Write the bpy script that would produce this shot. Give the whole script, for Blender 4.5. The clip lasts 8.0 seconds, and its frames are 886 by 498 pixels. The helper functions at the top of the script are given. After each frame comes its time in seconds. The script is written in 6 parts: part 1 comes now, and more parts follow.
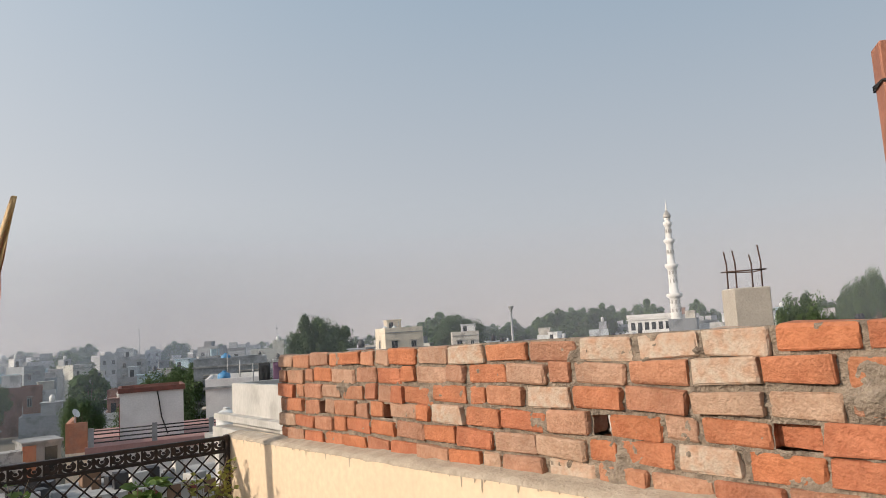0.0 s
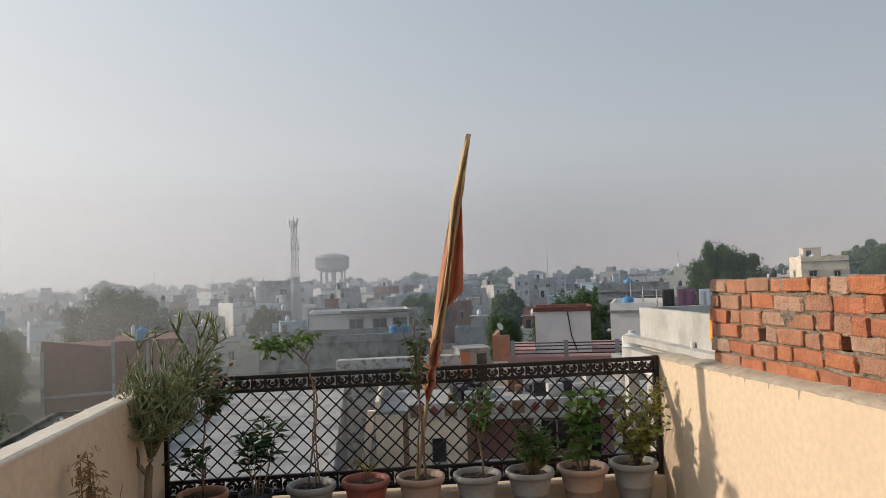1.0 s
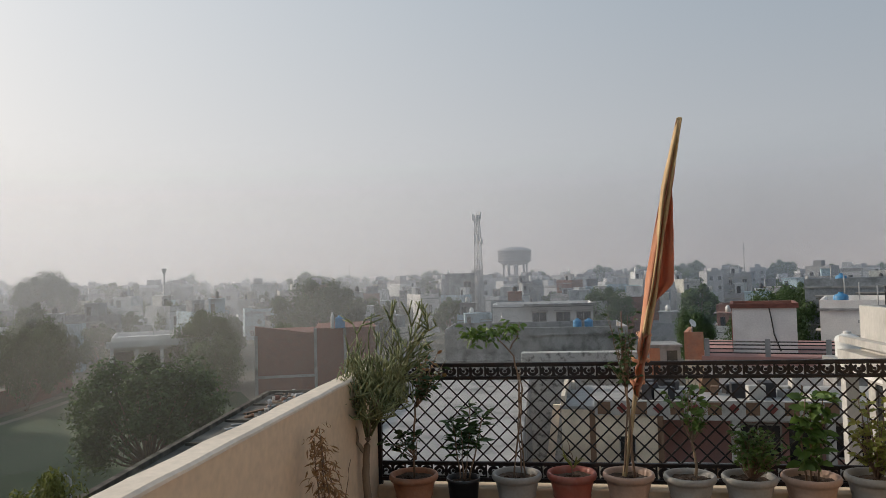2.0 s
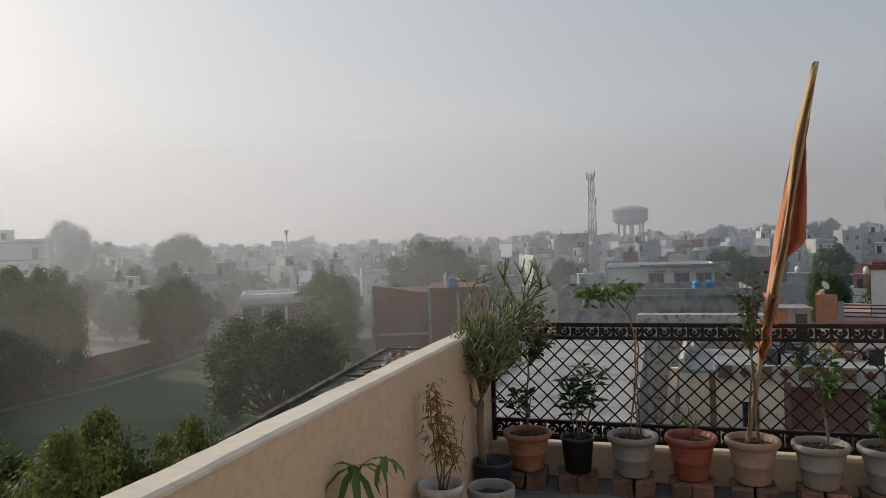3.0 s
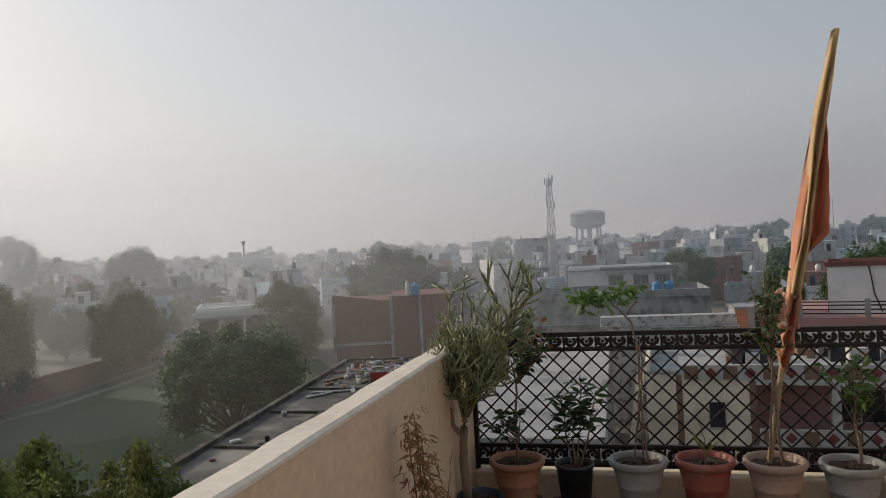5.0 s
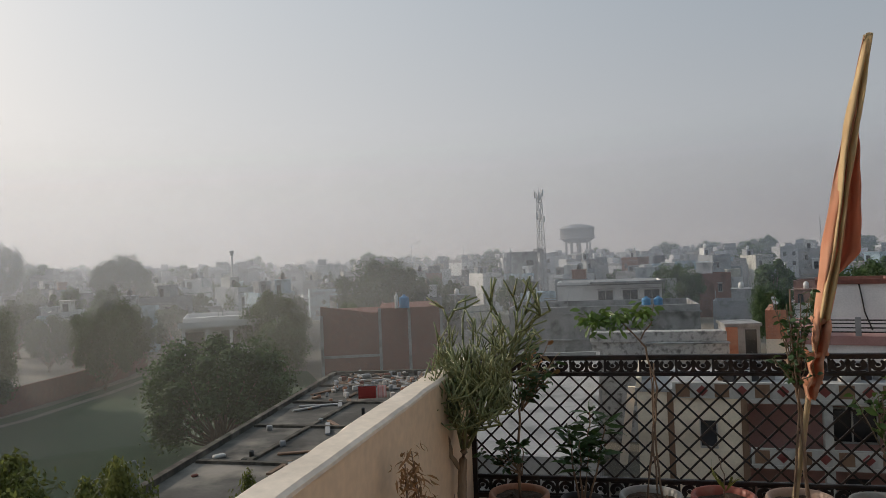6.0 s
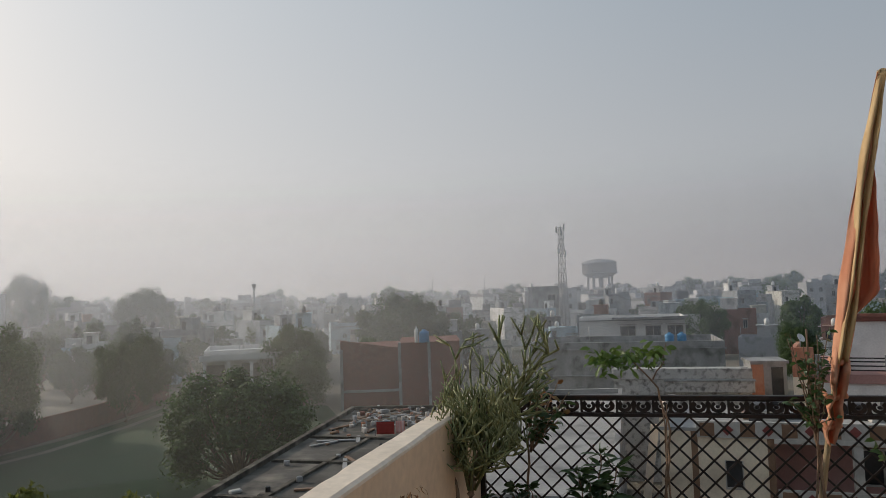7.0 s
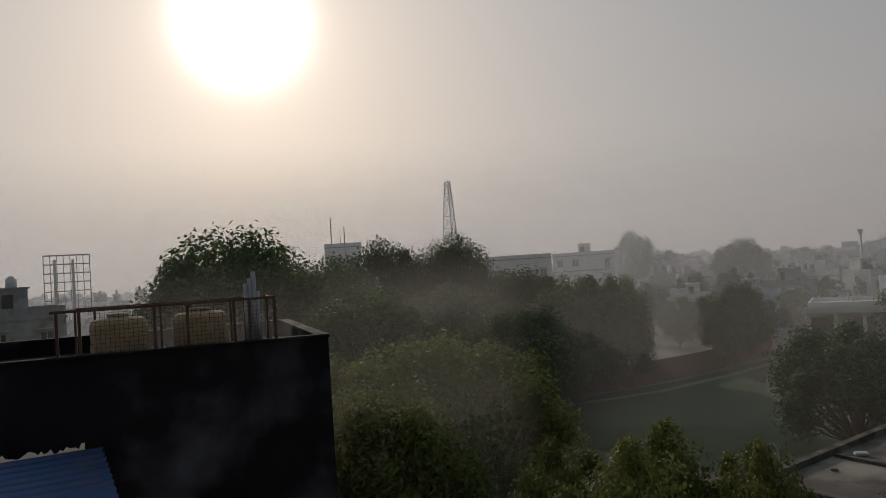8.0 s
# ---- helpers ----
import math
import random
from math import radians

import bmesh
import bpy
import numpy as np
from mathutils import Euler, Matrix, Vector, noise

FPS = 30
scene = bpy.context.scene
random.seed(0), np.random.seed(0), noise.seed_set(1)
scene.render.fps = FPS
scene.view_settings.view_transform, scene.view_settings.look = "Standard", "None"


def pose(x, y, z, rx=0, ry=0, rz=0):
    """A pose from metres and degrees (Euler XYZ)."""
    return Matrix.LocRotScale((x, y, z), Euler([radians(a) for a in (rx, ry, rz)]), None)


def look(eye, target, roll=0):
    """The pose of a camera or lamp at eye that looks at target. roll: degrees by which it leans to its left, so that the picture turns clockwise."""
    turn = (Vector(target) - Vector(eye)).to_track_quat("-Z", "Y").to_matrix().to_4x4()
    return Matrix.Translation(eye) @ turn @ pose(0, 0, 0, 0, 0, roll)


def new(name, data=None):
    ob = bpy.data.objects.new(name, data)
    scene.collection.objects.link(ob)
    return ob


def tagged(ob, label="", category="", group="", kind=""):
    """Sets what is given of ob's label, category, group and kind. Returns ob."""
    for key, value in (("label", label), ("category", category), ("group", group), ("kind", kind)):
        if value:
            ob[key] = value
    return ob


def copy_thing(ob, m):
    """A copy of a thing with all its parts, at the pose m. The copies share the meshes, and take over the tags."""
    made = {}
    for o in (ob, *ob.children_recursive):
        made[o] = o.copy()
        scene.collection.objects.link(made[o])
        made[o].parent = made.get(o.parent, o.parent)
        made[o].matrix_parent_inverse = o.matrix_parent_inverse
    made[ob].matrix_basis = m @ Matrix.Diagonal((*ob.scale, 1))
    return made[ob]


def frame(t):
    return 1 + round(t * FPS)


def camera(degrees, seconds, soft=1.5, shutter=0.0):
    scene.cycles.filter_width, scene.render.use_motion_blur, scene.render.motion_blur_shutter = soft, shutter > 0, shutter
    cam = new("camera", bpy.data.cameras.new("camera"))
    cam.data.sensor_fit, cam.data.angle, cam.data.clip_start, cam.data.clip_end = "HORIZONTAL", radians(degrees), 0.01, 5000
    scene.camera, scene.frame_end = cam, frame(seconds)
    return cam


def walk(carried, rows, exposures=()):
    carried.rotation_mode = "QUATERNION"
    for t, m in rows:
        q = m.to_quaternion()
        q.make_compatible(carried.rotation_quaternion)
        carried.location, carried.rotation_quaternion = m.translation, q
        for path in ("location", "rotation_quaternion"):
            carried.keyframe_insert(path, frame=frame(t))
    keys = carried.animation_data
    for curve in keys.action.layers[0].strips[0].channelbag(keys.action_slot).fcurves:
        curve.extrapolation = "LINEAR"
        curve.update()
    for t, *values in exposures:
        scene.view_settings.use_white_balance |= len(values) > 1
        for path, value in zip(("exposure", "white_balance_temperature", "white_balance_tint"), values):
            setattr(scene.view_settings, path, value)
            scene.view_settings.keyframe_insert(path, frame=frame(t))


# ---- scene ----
cam = camera(63.3, 8.0, soft=0.55)
PATH = [
    (0, (0.448, -0.465, 1.635), (1.65, 1.116, 1.865), -3.5),
    (0.5, (0.38, -0.431, 1.627), (1.095, 1.432, 1.767), -2.5),
    (1, (0.286, -0.407, 1.624), (0.492, 1.581, 1.704), -2.0),
    (1.5, (0.203, -0.379, 1.612), (0.08, 1.616, 1.668), -1.3),
    (2, (0.148, -0.38, 1.613), (-0.148, 1.597, 1.69), -1.6),
    (3.3, (0.137, -0.356, 1.591), (-0.493, 1.542, 1.551), -1.8),
    (3.5, (0.112, -0.29, 1.577), (-0.487, 1.618, 1.559), -1.1),
    (4, (-0.012, -0.153, 1.587), (-0.415, 1.805, 1.526), -1.3),
    (4.2, (-0.031, -0.086, 1.595), (-0.479, 1.863, 1.549), -1.8),
    (5.3, (-0.16, 0.309, 1.567), (-0.652, 2.247, 1.569), -3.1),
    (5.5, (-0.202, 0.399, 1.574), (-0.557, 2.367, 1.581), -1.5),
    (6, (-0.221, 0.449, 1.587), (-0.685, 2.395, 1.612), -2.3),
    (6.5, (-0.175, 0.502, 1.595), (-0.675, 2.433, 1.738), -1.2),
    (7, (-0.165, 0.493, 1.597), (-0.682, 2.422, 1.719), -2.0),
    (7.3, (-0.201, 0.38, 1.602), (-1.013, 2.205, 1.706), -2.4),
    (7.5, (-0.253, 0.302, 1.614), (-1.388, 1.946, 1.698), -3.2),
    (7.7, (-0.246, 0.235, 1.654), (-1.673, 1.635, 1.719), -3.7),
    (7.8, (-0.213, 0.183, 1.659), (-1.761, 1.447, 1.724), -3.9),
    (7.9, (-0.199, 0.137, 1.667), (-1.848, 1.266, 1.731), -3.9),
    (8, (-0.183, 0.089, 1.675), (-1.912, 1.091, 1.743), -3.8),
]
EXPOSURES = [(0.0, 0.52, 6500, 11), (0.5, 0.42, 6460, 10), (1.5, 0.28, 6440, 10), (2.0, 0.18, 6440, 10), (3.5, 0.1, 6440, 10), (5.5, 0.07, 6440, 10), (7.0, 0.0, 6440, 10), (7.4, -0.14, 6450, 10), (8.0, -0.85, 6680, 12)]
walk(cam, [(t, look(eye, target, roll)) for t, eye, target, roll in PATH], EXPOSURES)

# ---- light: low hazy sun over the town, milky sky ----
SUN = Vector((-0.907, 0.251, 0.338)).normalized()
sun_data = bpy.data.lights.new("sun", "SUN")
sun_data.energy, sun_data.angle, sun_data.color = 2.5, radians(0.8), (1.0, 0.87, 0.71)
sun = new("sun", sun_data)
sun.matrix_world = look((0, 0, 60), Vector((0, 0, 60)) - SUN)

world = bpy.data.worlds.new("sky")
scene.world = world
world.use_nodes = True


def sky_world(w):
    nt = w.node_tree
    nt.nodes.clear()
    N, L = nt.nodes.new, nt.links.new
    out, bg = N("ShaderNodeOutputWorld"), N("ShaderNodeBackground")
    sky = N("ShaderNodeTexSky")
    sky.sky_type, sky.sun_disc = "NISHITA", False
    sky.sun_elevation, sky.sun_rotation = math.asin(SUN.z), math.atan2(SUN.x, SUN.y)
    sky.dust_density, sky.air_density = 6.0, 1.2
    tc = N("ShaderNodeTexCoord")
    sep = N("ShaderNodeSeparateXYZ")
    L(tc.outputs["Generated"], sep.inputs[0])
    ramp = N("ShaderNodeValToRGB")
    e = ramp.color_ramp.elements
    e[0].position, e[0].color = 0.0, (0.382, 0.338, 0.317, 1)
    e[1].position, e[1].color = 0.5, (0.189, 0.259, 0.329, 1)
    m = e.new(0.14)
    m.color = (0.329, 0.347, 0.370, 1)
    L(sep.outputs["Z"], ramp.inputs[0])
    dot = N("ShaderNodeVectorMath")
    dot.operation = "DOT_PRODUCT"
    L(tc.outputs["Generated"], dot.inputs[0])
    dot.inputs[1].default_value = SUN
    total = ramp.outputs[0]
    # haze brightens slowly from the far side of the sky towards the sun
    side, wide, glow, both = N("ShaderNodeMath"), N("ShaderNodeMath"), N("ShaderNodeVectorMath"), N("ShaderNodeVectorMath")
    side.operation, wide.operation, glow.operation = "MULTIPLY_ADD", "POWER", "SCALE"
    L(dot.outputs["Value"], side.inputs[0])
    side.inputs[1].default_value = side.inputs[2].default_value = 0.5
    L(side.outputs[0], wide.inputs[0])
    wide.inputs[1].default_value = 3.2
    glow.inputs[0].default_value = (0.45, 0.41, 0.365)
    L(wide.outputs[0], glow.inputs["Scale"])
    L(total, both.inputs[0])
    L(glow.outputs[0], both.inputs[1])
    total = both.outputs[0]
    # aureole of the sun in thick haze: a middle and two narrow lobes
    for power, colour in ((14, (0.36, 0.285, 0.23)), (160, (0.42, 0.385, 0.355)), (850, (13, 12.3, 11.5))):
        mx = N("ShaderNodeMath")
        mx.operation = "MAXIMUM"
        L(dot.outputs["Value"], mx.inputs[0])
        pw = N("ShaderNodeMath")
        pw.operation = "POWER"
        L(mx.outputs[0], pw.inputs[0])
        pw.inputs[1].default_value = power
        sc = N("ShaderNodeVectorMath")
        sc.operation = "SCALE"
        sc.inputs[0].default_value = colour
        L(pw.outputs[0], sc.inputs["Scale"])
        ad = N("ShaderNodeVectorMath")
        L(total, ad.inputs[0])
        L(sc.outputs[0], ad.inputs[1])
        total = ad.outputs[0]
    sk = N("ShaderNodeVectorMath")
    sk.operation = "SCALE"
    L(sky.outputs[0], sk.inputs[0])
    sk.inputs["Scale"].default_value = 0.006
    ad = N("ShaderNodeVectorMath")
    L(total, ad.inputs[0])
    L(sk.outputs[0], ad.inputs[1])
    L(ad.outputs[0], bg.inputs["Color"])
    bg.inputs["Strength"].default_value = 1.0
    L(bg.outputs[0], out.inputs[0])


sky_world(world)


# ---- materials ----
def material(name, c1, c2, scale=4.0, rough=0.8, bump=0.3, fine=40.0, metal=0.0, spread=0.0, dirt=None, dirt_scale=1.0, dirt_amount=0.4, translucent=0.0, stretch=(1, 1, 1)):
    """Two noises for colour (patches and grain), a fine bump, an own tone for each object or island, and stains."""
    mt = bpy.data.materials.new(name)
    mt.use_nodes = True
    nt = mt.node_tree
    N, L = nt.nodes.new, nt.links.new
    b = nt.nodes["Principled BSDF"]
    tc, mp = N("ShaderNodeTexCoord"), N("ShaderNodeMapping")
    L(tc.outputs["Object"], mp.inputs[0])
    mp.inputs["Scale"].default_value = stretch
    n1, n2 = N("ShaderNodeTexNoise"), N("ShaderNodeTexNoise")
    for n, s, d in ((n1, scale, 4), (n2, fine, 3)):
        L(mp.outputs[0], n.inputs["Vector"])
        n.inputs["Scale"].default_value, n.inputs["Detail"].default_value = s, d
    r = N("ShaderNodeValToRGB")
    r.color_ramp.elements[0].position, r.color_ramp.elements[1].position = 0.3, 0.7
    r.color_ramp.elements[0].color, r.color_ramp.elements[1].color = (*c1, 1), (*c2, 1)
    L(n1.outputs["Fac"], r.inputs[0])
    mul = N("ShaderNodeMix")
    mul.data_type, mul.blend_type = "RGBA", "MULTIPLY"
    mul.inputs["Factor"].default_value = 0.35
    L(r.outputs[0], mul.inputs["A"])
    L(n2.outputs["Fac"], mul.inputs["B"])
    g = N("ShaderNodeMath")
    g.operation = "MULTIPLY_ADD"
    L(n2.outputs["Fac"], g.inputs[0])
    g.inputs[1].default_value, g.inputs[2].default_value = 1.0, 0.5
    L(g.outputs[0], mul.inputs["B"])
    col = mul.outputs["Result"]
    if dirt:
        n3 = N("ShaderNodeTexNoise")
        L(tc.outputs["Object"], n3.inputs["Vector"])
        n3.inputs["Scale"].default_value, n3.inputs["Detail"].default_value = dirt_scale, 6
        r3 = N("ShaderNodeValToRGB")
        r3.color_ramp.elements[0].position, r3.color_ramp.elements[1].position = 0.5, 0.68
        L(n3.outputs["Fac"], r3.inputs[0])
        f3 = N("ShaderNodeMath")
        f3.operation = "MULTIPLY"
        L(r3.outputs[0], f3.inputs[0])
        f3.inputs[1].default_value = dirt_amount
        mx = N("ShaderNodeMix")
        mx.data_type = "RGBA"
        L(f3.outputs[0], mx.inputs["Factor"])
        L(col, mx.inputs["A"])
        mx.inputs["B"].default_value = (*dirt, 1)
        col = mx.outputs["Result"]
    if spread:
        oi, geo = N("ShaderNodeObjectInfo"), N("ShaderNodeNewGeometry")
        sm = N("ShaderNodeMath")
        L(oi.outputs["Random"], sm.inputs[0])
        L(geo.outputs["Random Per Island"], sm.inputs[1])
        hv = N("ShaderNodeHueSaturation")
        k = N("ShaderNodeMath")
        k.operation = "MULTIPLY_ADD"
        L(sm.outputs[0], k.inputs[0])
        k.inputs[1].default_value, k.inputs[2].default_value = spread, 1 - spread
        L(k.outputs[0], hv.inputs["Value"])
        L(col, hv.inputs["Color"])
        col = hv.outputs["Color"]
    L(col, b.inputs["Base Color"])
    b.inputs["Roughness"].default_value, b.inputs["Metallic"].default_value = rough, metal
    if bump:
        bp = N("ShaderNodeBump")
        bp.inputs["Strength"].default_value, bp.inputs["Distance"].default_value = bump, 0.01
        L(n2.outputs["Fac"], bp.inputs["Height"])
        L(bp.outputs[0], b.inputs["Normal"])
    if translucent:
        tr, ms = N("ShaderNodeBsdfTranslucent"), N("ShaderNodeMixShader")
        L(col, tr.inputs["Color"])
        ms.inputs[0].default_value = translucent
        L(b.outputs[0], ms.inputs[1])
        L(tr.outputs[0], ms.inputs[2])
        L(ms.outputs[0], nt.nodes["Material Output"].inputs[0])
    return mt


def by_piece(name, colours, rough=0.85, fine=60.0, bump=0.4, patch=None, patch_scale=9.0, patch_amount=0.7):
    """One colour out of a ramp for each object, with grain and pale or dark patches."""
    mt = material(name, (1, 1, 1), (0.72, 0.72, 0.72), 7.0, rough, bump, fine, dirt=patch, dirt_scale=patch_scale, dirt_amount=patch_amount)
    nt = mt.node_tree
    N, L = nt.nodes.new, nt.links.new
    b = nt.nodes["Principled BSDF"]
    old = b.inputs["Base Color"].links[0].from_socket
    oi, rp = N("ShaderNodeObjectInfo"), N("ShaderNodeValToRGB")
    rp.color_ramp.interpolation = "CONSTANT"
    el = rp.color_ramp.elements
    el[0].color = (*colours[0], 1)
    el[1].position, el[1].color = 1 / len(colours), (*colours[1], 1)
    for i, c in enumerate(colours[2:], 2):
        el.new(i / len(colours)).color = (*c, 1)
    L(oi.outputs["Random"], rp.inputs[0])
    far, shift = N("ShaderNodeMath"), N("ShaderNodeVectorMath")
    far.operation = "MULTIPLY"
    far.inputs[1].default_value = 173.0
    L(oi.outputs["Random"], far.inputs[0])
    tc = next(x for x in nt.nodes if x.bl_idname == "ShaderNodeTexCoord")
    users = [k.to_socket for k in tc.outputs["Object"].links]
    L(tc.outputs["Object"], shift.inputs[0])
    L(far.outputs[0], shift.inputs[1])
    for k in users:
        L(shift.outputs[0], k)
    mx = N("ShaderNodeMix")
    mx.data_type, mx.blend_type = "RGBA", "MULTIPLY"
    mx.inputs["Factor"].default_value = 1.0
    L(rp.outputs[0], mx.inputs["A"])
    L(old, mx.inputs["B"])
    L(mx.outputs["Result"], b.inputs["Base Color"])
    return mt


def smoke_haze(name, amount):
    """Smoky haze painted on a sheet: mostly clear, scattering a little of the light that falls on it, thinner with
    height and uneven.
    """
    mt = bpy.data.materials.new(name)
    mt.use_nodes = True
    nt = mt.node_tree
    nt.nodes.clear()
    N, L = nt.nodes.new, nt.links.new
    out, ms, tr = N("ShaderNodeOutputMaterial"), N("ShaderNodeMixShader"), N("ShaderNodeBsdfTransparent")
    df, tl, half = N("ShaderNodeBsdfDiffuse"), N("ShaderNodeBsdfTranslucent"), N("ShaderNodeMixShader")
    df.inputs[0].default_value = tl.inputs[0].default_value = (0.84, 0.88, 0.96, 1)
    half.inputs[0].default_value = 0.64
    L(df.outputs[0], half.inputs[1])
    L(tl.outputs[0], half.inputs[2])
    tc, no, sep = N("ShaderNodeTexCoord"), N("ShaderNodeTexNoise"), N("ShaderNodeSeparateXYZ")
    L(tc.outputs["Object"], no.inputs["Vector"])
    no.inputs["Scale"].default_value, no.inputs["Detail"].default_value = 2.2, 3
    L(tc.outputs["Object"], sep.inputs[0])
    fade = N("ShaderNodeMapRange")
    fade.interpolation_type = "SMOOTHSTEP"
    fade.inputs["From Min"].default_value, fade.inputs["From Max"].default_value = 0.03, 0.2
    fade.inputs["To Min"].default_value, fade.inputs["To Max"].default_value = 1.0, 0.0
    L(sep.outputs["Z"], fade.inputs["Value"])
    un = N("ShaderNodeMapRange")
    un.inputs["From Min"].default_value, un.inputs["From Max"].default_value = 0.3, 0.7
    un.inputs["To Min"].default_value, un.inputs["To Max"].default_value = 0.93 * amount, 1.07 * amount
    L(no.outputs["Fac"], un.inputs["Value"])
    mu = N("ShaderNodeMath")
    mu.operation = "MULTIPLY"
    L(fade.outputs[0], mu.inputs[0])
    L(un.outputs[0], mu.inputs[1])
    # the smoke haze is painted thicker to the west, towards the sun
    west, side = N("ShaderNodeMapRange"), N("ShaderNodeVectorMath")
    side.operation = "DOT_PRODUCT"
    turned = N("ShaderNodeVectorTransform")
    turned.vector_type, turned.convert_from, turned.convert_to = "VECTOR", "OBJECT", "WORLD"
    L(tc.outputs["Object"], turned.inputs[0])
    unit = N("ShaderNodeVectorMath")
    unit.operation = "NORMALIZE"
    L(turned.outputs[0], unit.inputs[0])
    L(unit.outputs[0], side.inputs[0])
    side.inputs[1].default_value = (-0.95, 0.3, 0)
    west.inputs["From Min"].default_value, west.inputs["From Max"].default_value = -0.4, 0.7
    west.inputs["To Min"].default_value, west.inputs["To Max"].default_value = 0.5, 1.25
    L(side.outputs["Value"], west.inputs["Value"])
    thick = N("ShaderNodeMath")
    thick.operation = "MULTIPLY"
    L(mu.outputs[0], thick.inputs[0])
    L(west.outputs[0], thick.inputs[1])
    L(thick.outputs[0], ms.inputs[0])
    L(tr.outputs[0], ms.inputs[1])
    L(half.outputs[0], ms.inputs[2])
    L(ms.outputs[0], out.inputs[0])
    return mt


M = {}
M["cream"] = material("cream_wall_paint", (0.72, 0.555, 0.385), (0.69, 0.53, 0.365), 1.1, 0.85, 0.06, 26, dirt=(0.45, 0.34, 0.23), dirt_scale=1.6, dirt_amount=0.14)
M["coping"] = material("limewashed_coping", (0.78, 0.67, 0.55), (0.72, 0.61, 0.49), 3, 0.9, 0.25, 30, dirt=(0.42, 0.35, 0.28), dirt_scale=5, dirt_amount=0.3)
M["concrete"] = material("grey_concrete", (0.34, 0.33, 0.31), (0.25, 0.24, 0.23), 2, 0.9, 0.4, 30, dirt=(0.13, 0.125, 0.12), dirt_scale=0.9, dirt_amount=0.5)
M["raw_concrete"] = material("raw_cast_concrete", (0.44, 0.39, 0.33), (0.36, 0.32, 0.27), 5, 0.9, 0.6, 60)
M["floor"] = material("terrace_floor_cement", (0.22, 0.21, 0.2), (0.16, 0.152, 0.145), 2, 0.75, 0.2, 50, dirt=(0.14, 0.13, 0.12), dirt_scale=3, dirt_amount=0.4)
M["mortar"] = material("cement_mortar", (0.34, 0.275, 0.21), (0.17, 0.135, 0.105), 26, 0.95, 1.4, 110)
M["mortar_bed"] = material("weathered_mortar_bed", (0.48, 0.40, 0.31), (0.34, 0.275, 0.205), 14, 0.95, 0.9, 80)
M["brick"] = by_piece("clay_brick", [(0.499, 0.182, 0.092), (0.47, 0.224, 0.134), (0.499, 0.278, 0.178), (0.514, 0.203, 0.102), (0.412, 0.169, 0.095), (0.528, 0.196, 0.09), (0.485, 0.299, 0.204), (0.398, 0.203, 0.127), (0.499, 0.238, 0.137), (0.478, 0.32, 0.223), (0.442, 0.244, 0.159), (0.521, 0.217, 0.109)], fine=90, bump=1.0, patch=(0.56, 0.40, 0.30), patch_scale=30, patch_amount=0.55)
for x in M["brick"].node_tree.nodes:
    # the lime dust on the bricks has soft edges
    if x.bl_idname == "ShaderNodeValToRGB" and abs(x.color_ramp.elements[0].position - 0.5) < 0.01:
        x.color_ramp.elements[0].position, x.color_ramp.elements[1].position = 0.40, 0.74
M["pale_brick"] = material("lime_stained_brick", (0.47, 0.39, 0.31), (0.43, 0.26, 0.17), 30, 0.95, 0.8, 90)
M["dark_brick"] = by_piece("sooty_brick", [(0.24, 0.13, 0.09), (0.2, 0.12, 0.09), (0.28, 0.15, 0.10)], patch=(0.12, 0.09, 0.08))
M["rail"] = material("brown_painted_steel", (0.008, 0.0045, 0.004), (0.013, 0.007, 0.006), 12, 0.55, 0.15, 120, dirt=(0.07, 0.03, 0.02), dirt_scale=14, dirt_amount=0.25)
M["black"] = material("black_plastic", (0.02, 0.02, 0.022), (0.03, 0.03, 0.03), 8, 0.45, 0.1, 60)
M["terracotta"] = material("terracotta_pot", (0.37, 0.17, 0.095), (0.31, 0.14, 0.08), 9, 0.7, 0.2, 60, dirt=(0.5, 0.38, 0.28), dirt_scale=8, dirt_amount=0.35)
M["redpot"] = material("red_plastic_pot", (0.30, 0.075, 0.048), (0.25, 0.065, 0.042), 9, 0.55, 0.15, 60, dirt=(0.4, 0.25, 0.2), dirt_scale=9, dirt_amount=0.3)
M["greypot"] = material("grey_plastic_pot", (0.31, 0.29, 0.265), (0.26, 0.245, 0.22), 8, 0.6, 0.15, 60, dirt=(0.25, 0.2, 0.16), dirt_scale=10, dirt_amount=0.4)
M["pinkpot"] = material("faded_pink_pot", (0.40, 0.265, 0.195), (0.35, 0.23, 0.17), 8, 0.6, 0.15, 60, dirt=(0.3, 0.22, 0.17), dirt_scale=10, dirt_amount=0.4)
M["bucket"] = material("white_paint_bucket", (0.62, 0.58, 0.54), (0.5, 0.45, 0.4), 7, 0.5, 0.1, 60, dirt=(0.3, 0.22, 0.16), dirt_scale=8, dirt_amount=0.5)
M["bluebucket"] = material("dark_blue_drum", (0.035, 0.05, 0.075), (0.025, 0.035, 0.055), 8, 0.5, 0.1, 60, dirt=(0.12, 0.1, 0.08), dirt_scale=9, dirt_amount=0.3)
M["soil"] = material("potting_soil", (0.09, 0.055, 0.035), (0.05, 0.032, 0.02), 25, 1.0, 1.0, 80)
M["bark"] = material("bark", (0.27, 0.20, 0.135), (0.17, 0.12, 0.08), 10, 0.95, 0.7, 70, stretch=(1, 1, 0.3))
M["twig"] = material("dry_twig", (0.22, 0.145, 0.095), (0.14, 0.09, 0.06), 20, 0.9, 0.3, 90)
M["bamboo"] = material("old_bamboo", (0.38, 0.29, 0.16), (0.28, 0.20, 0.11), 15, 0.7, 0.3, 90, stretch=(3, 3, 0.4))
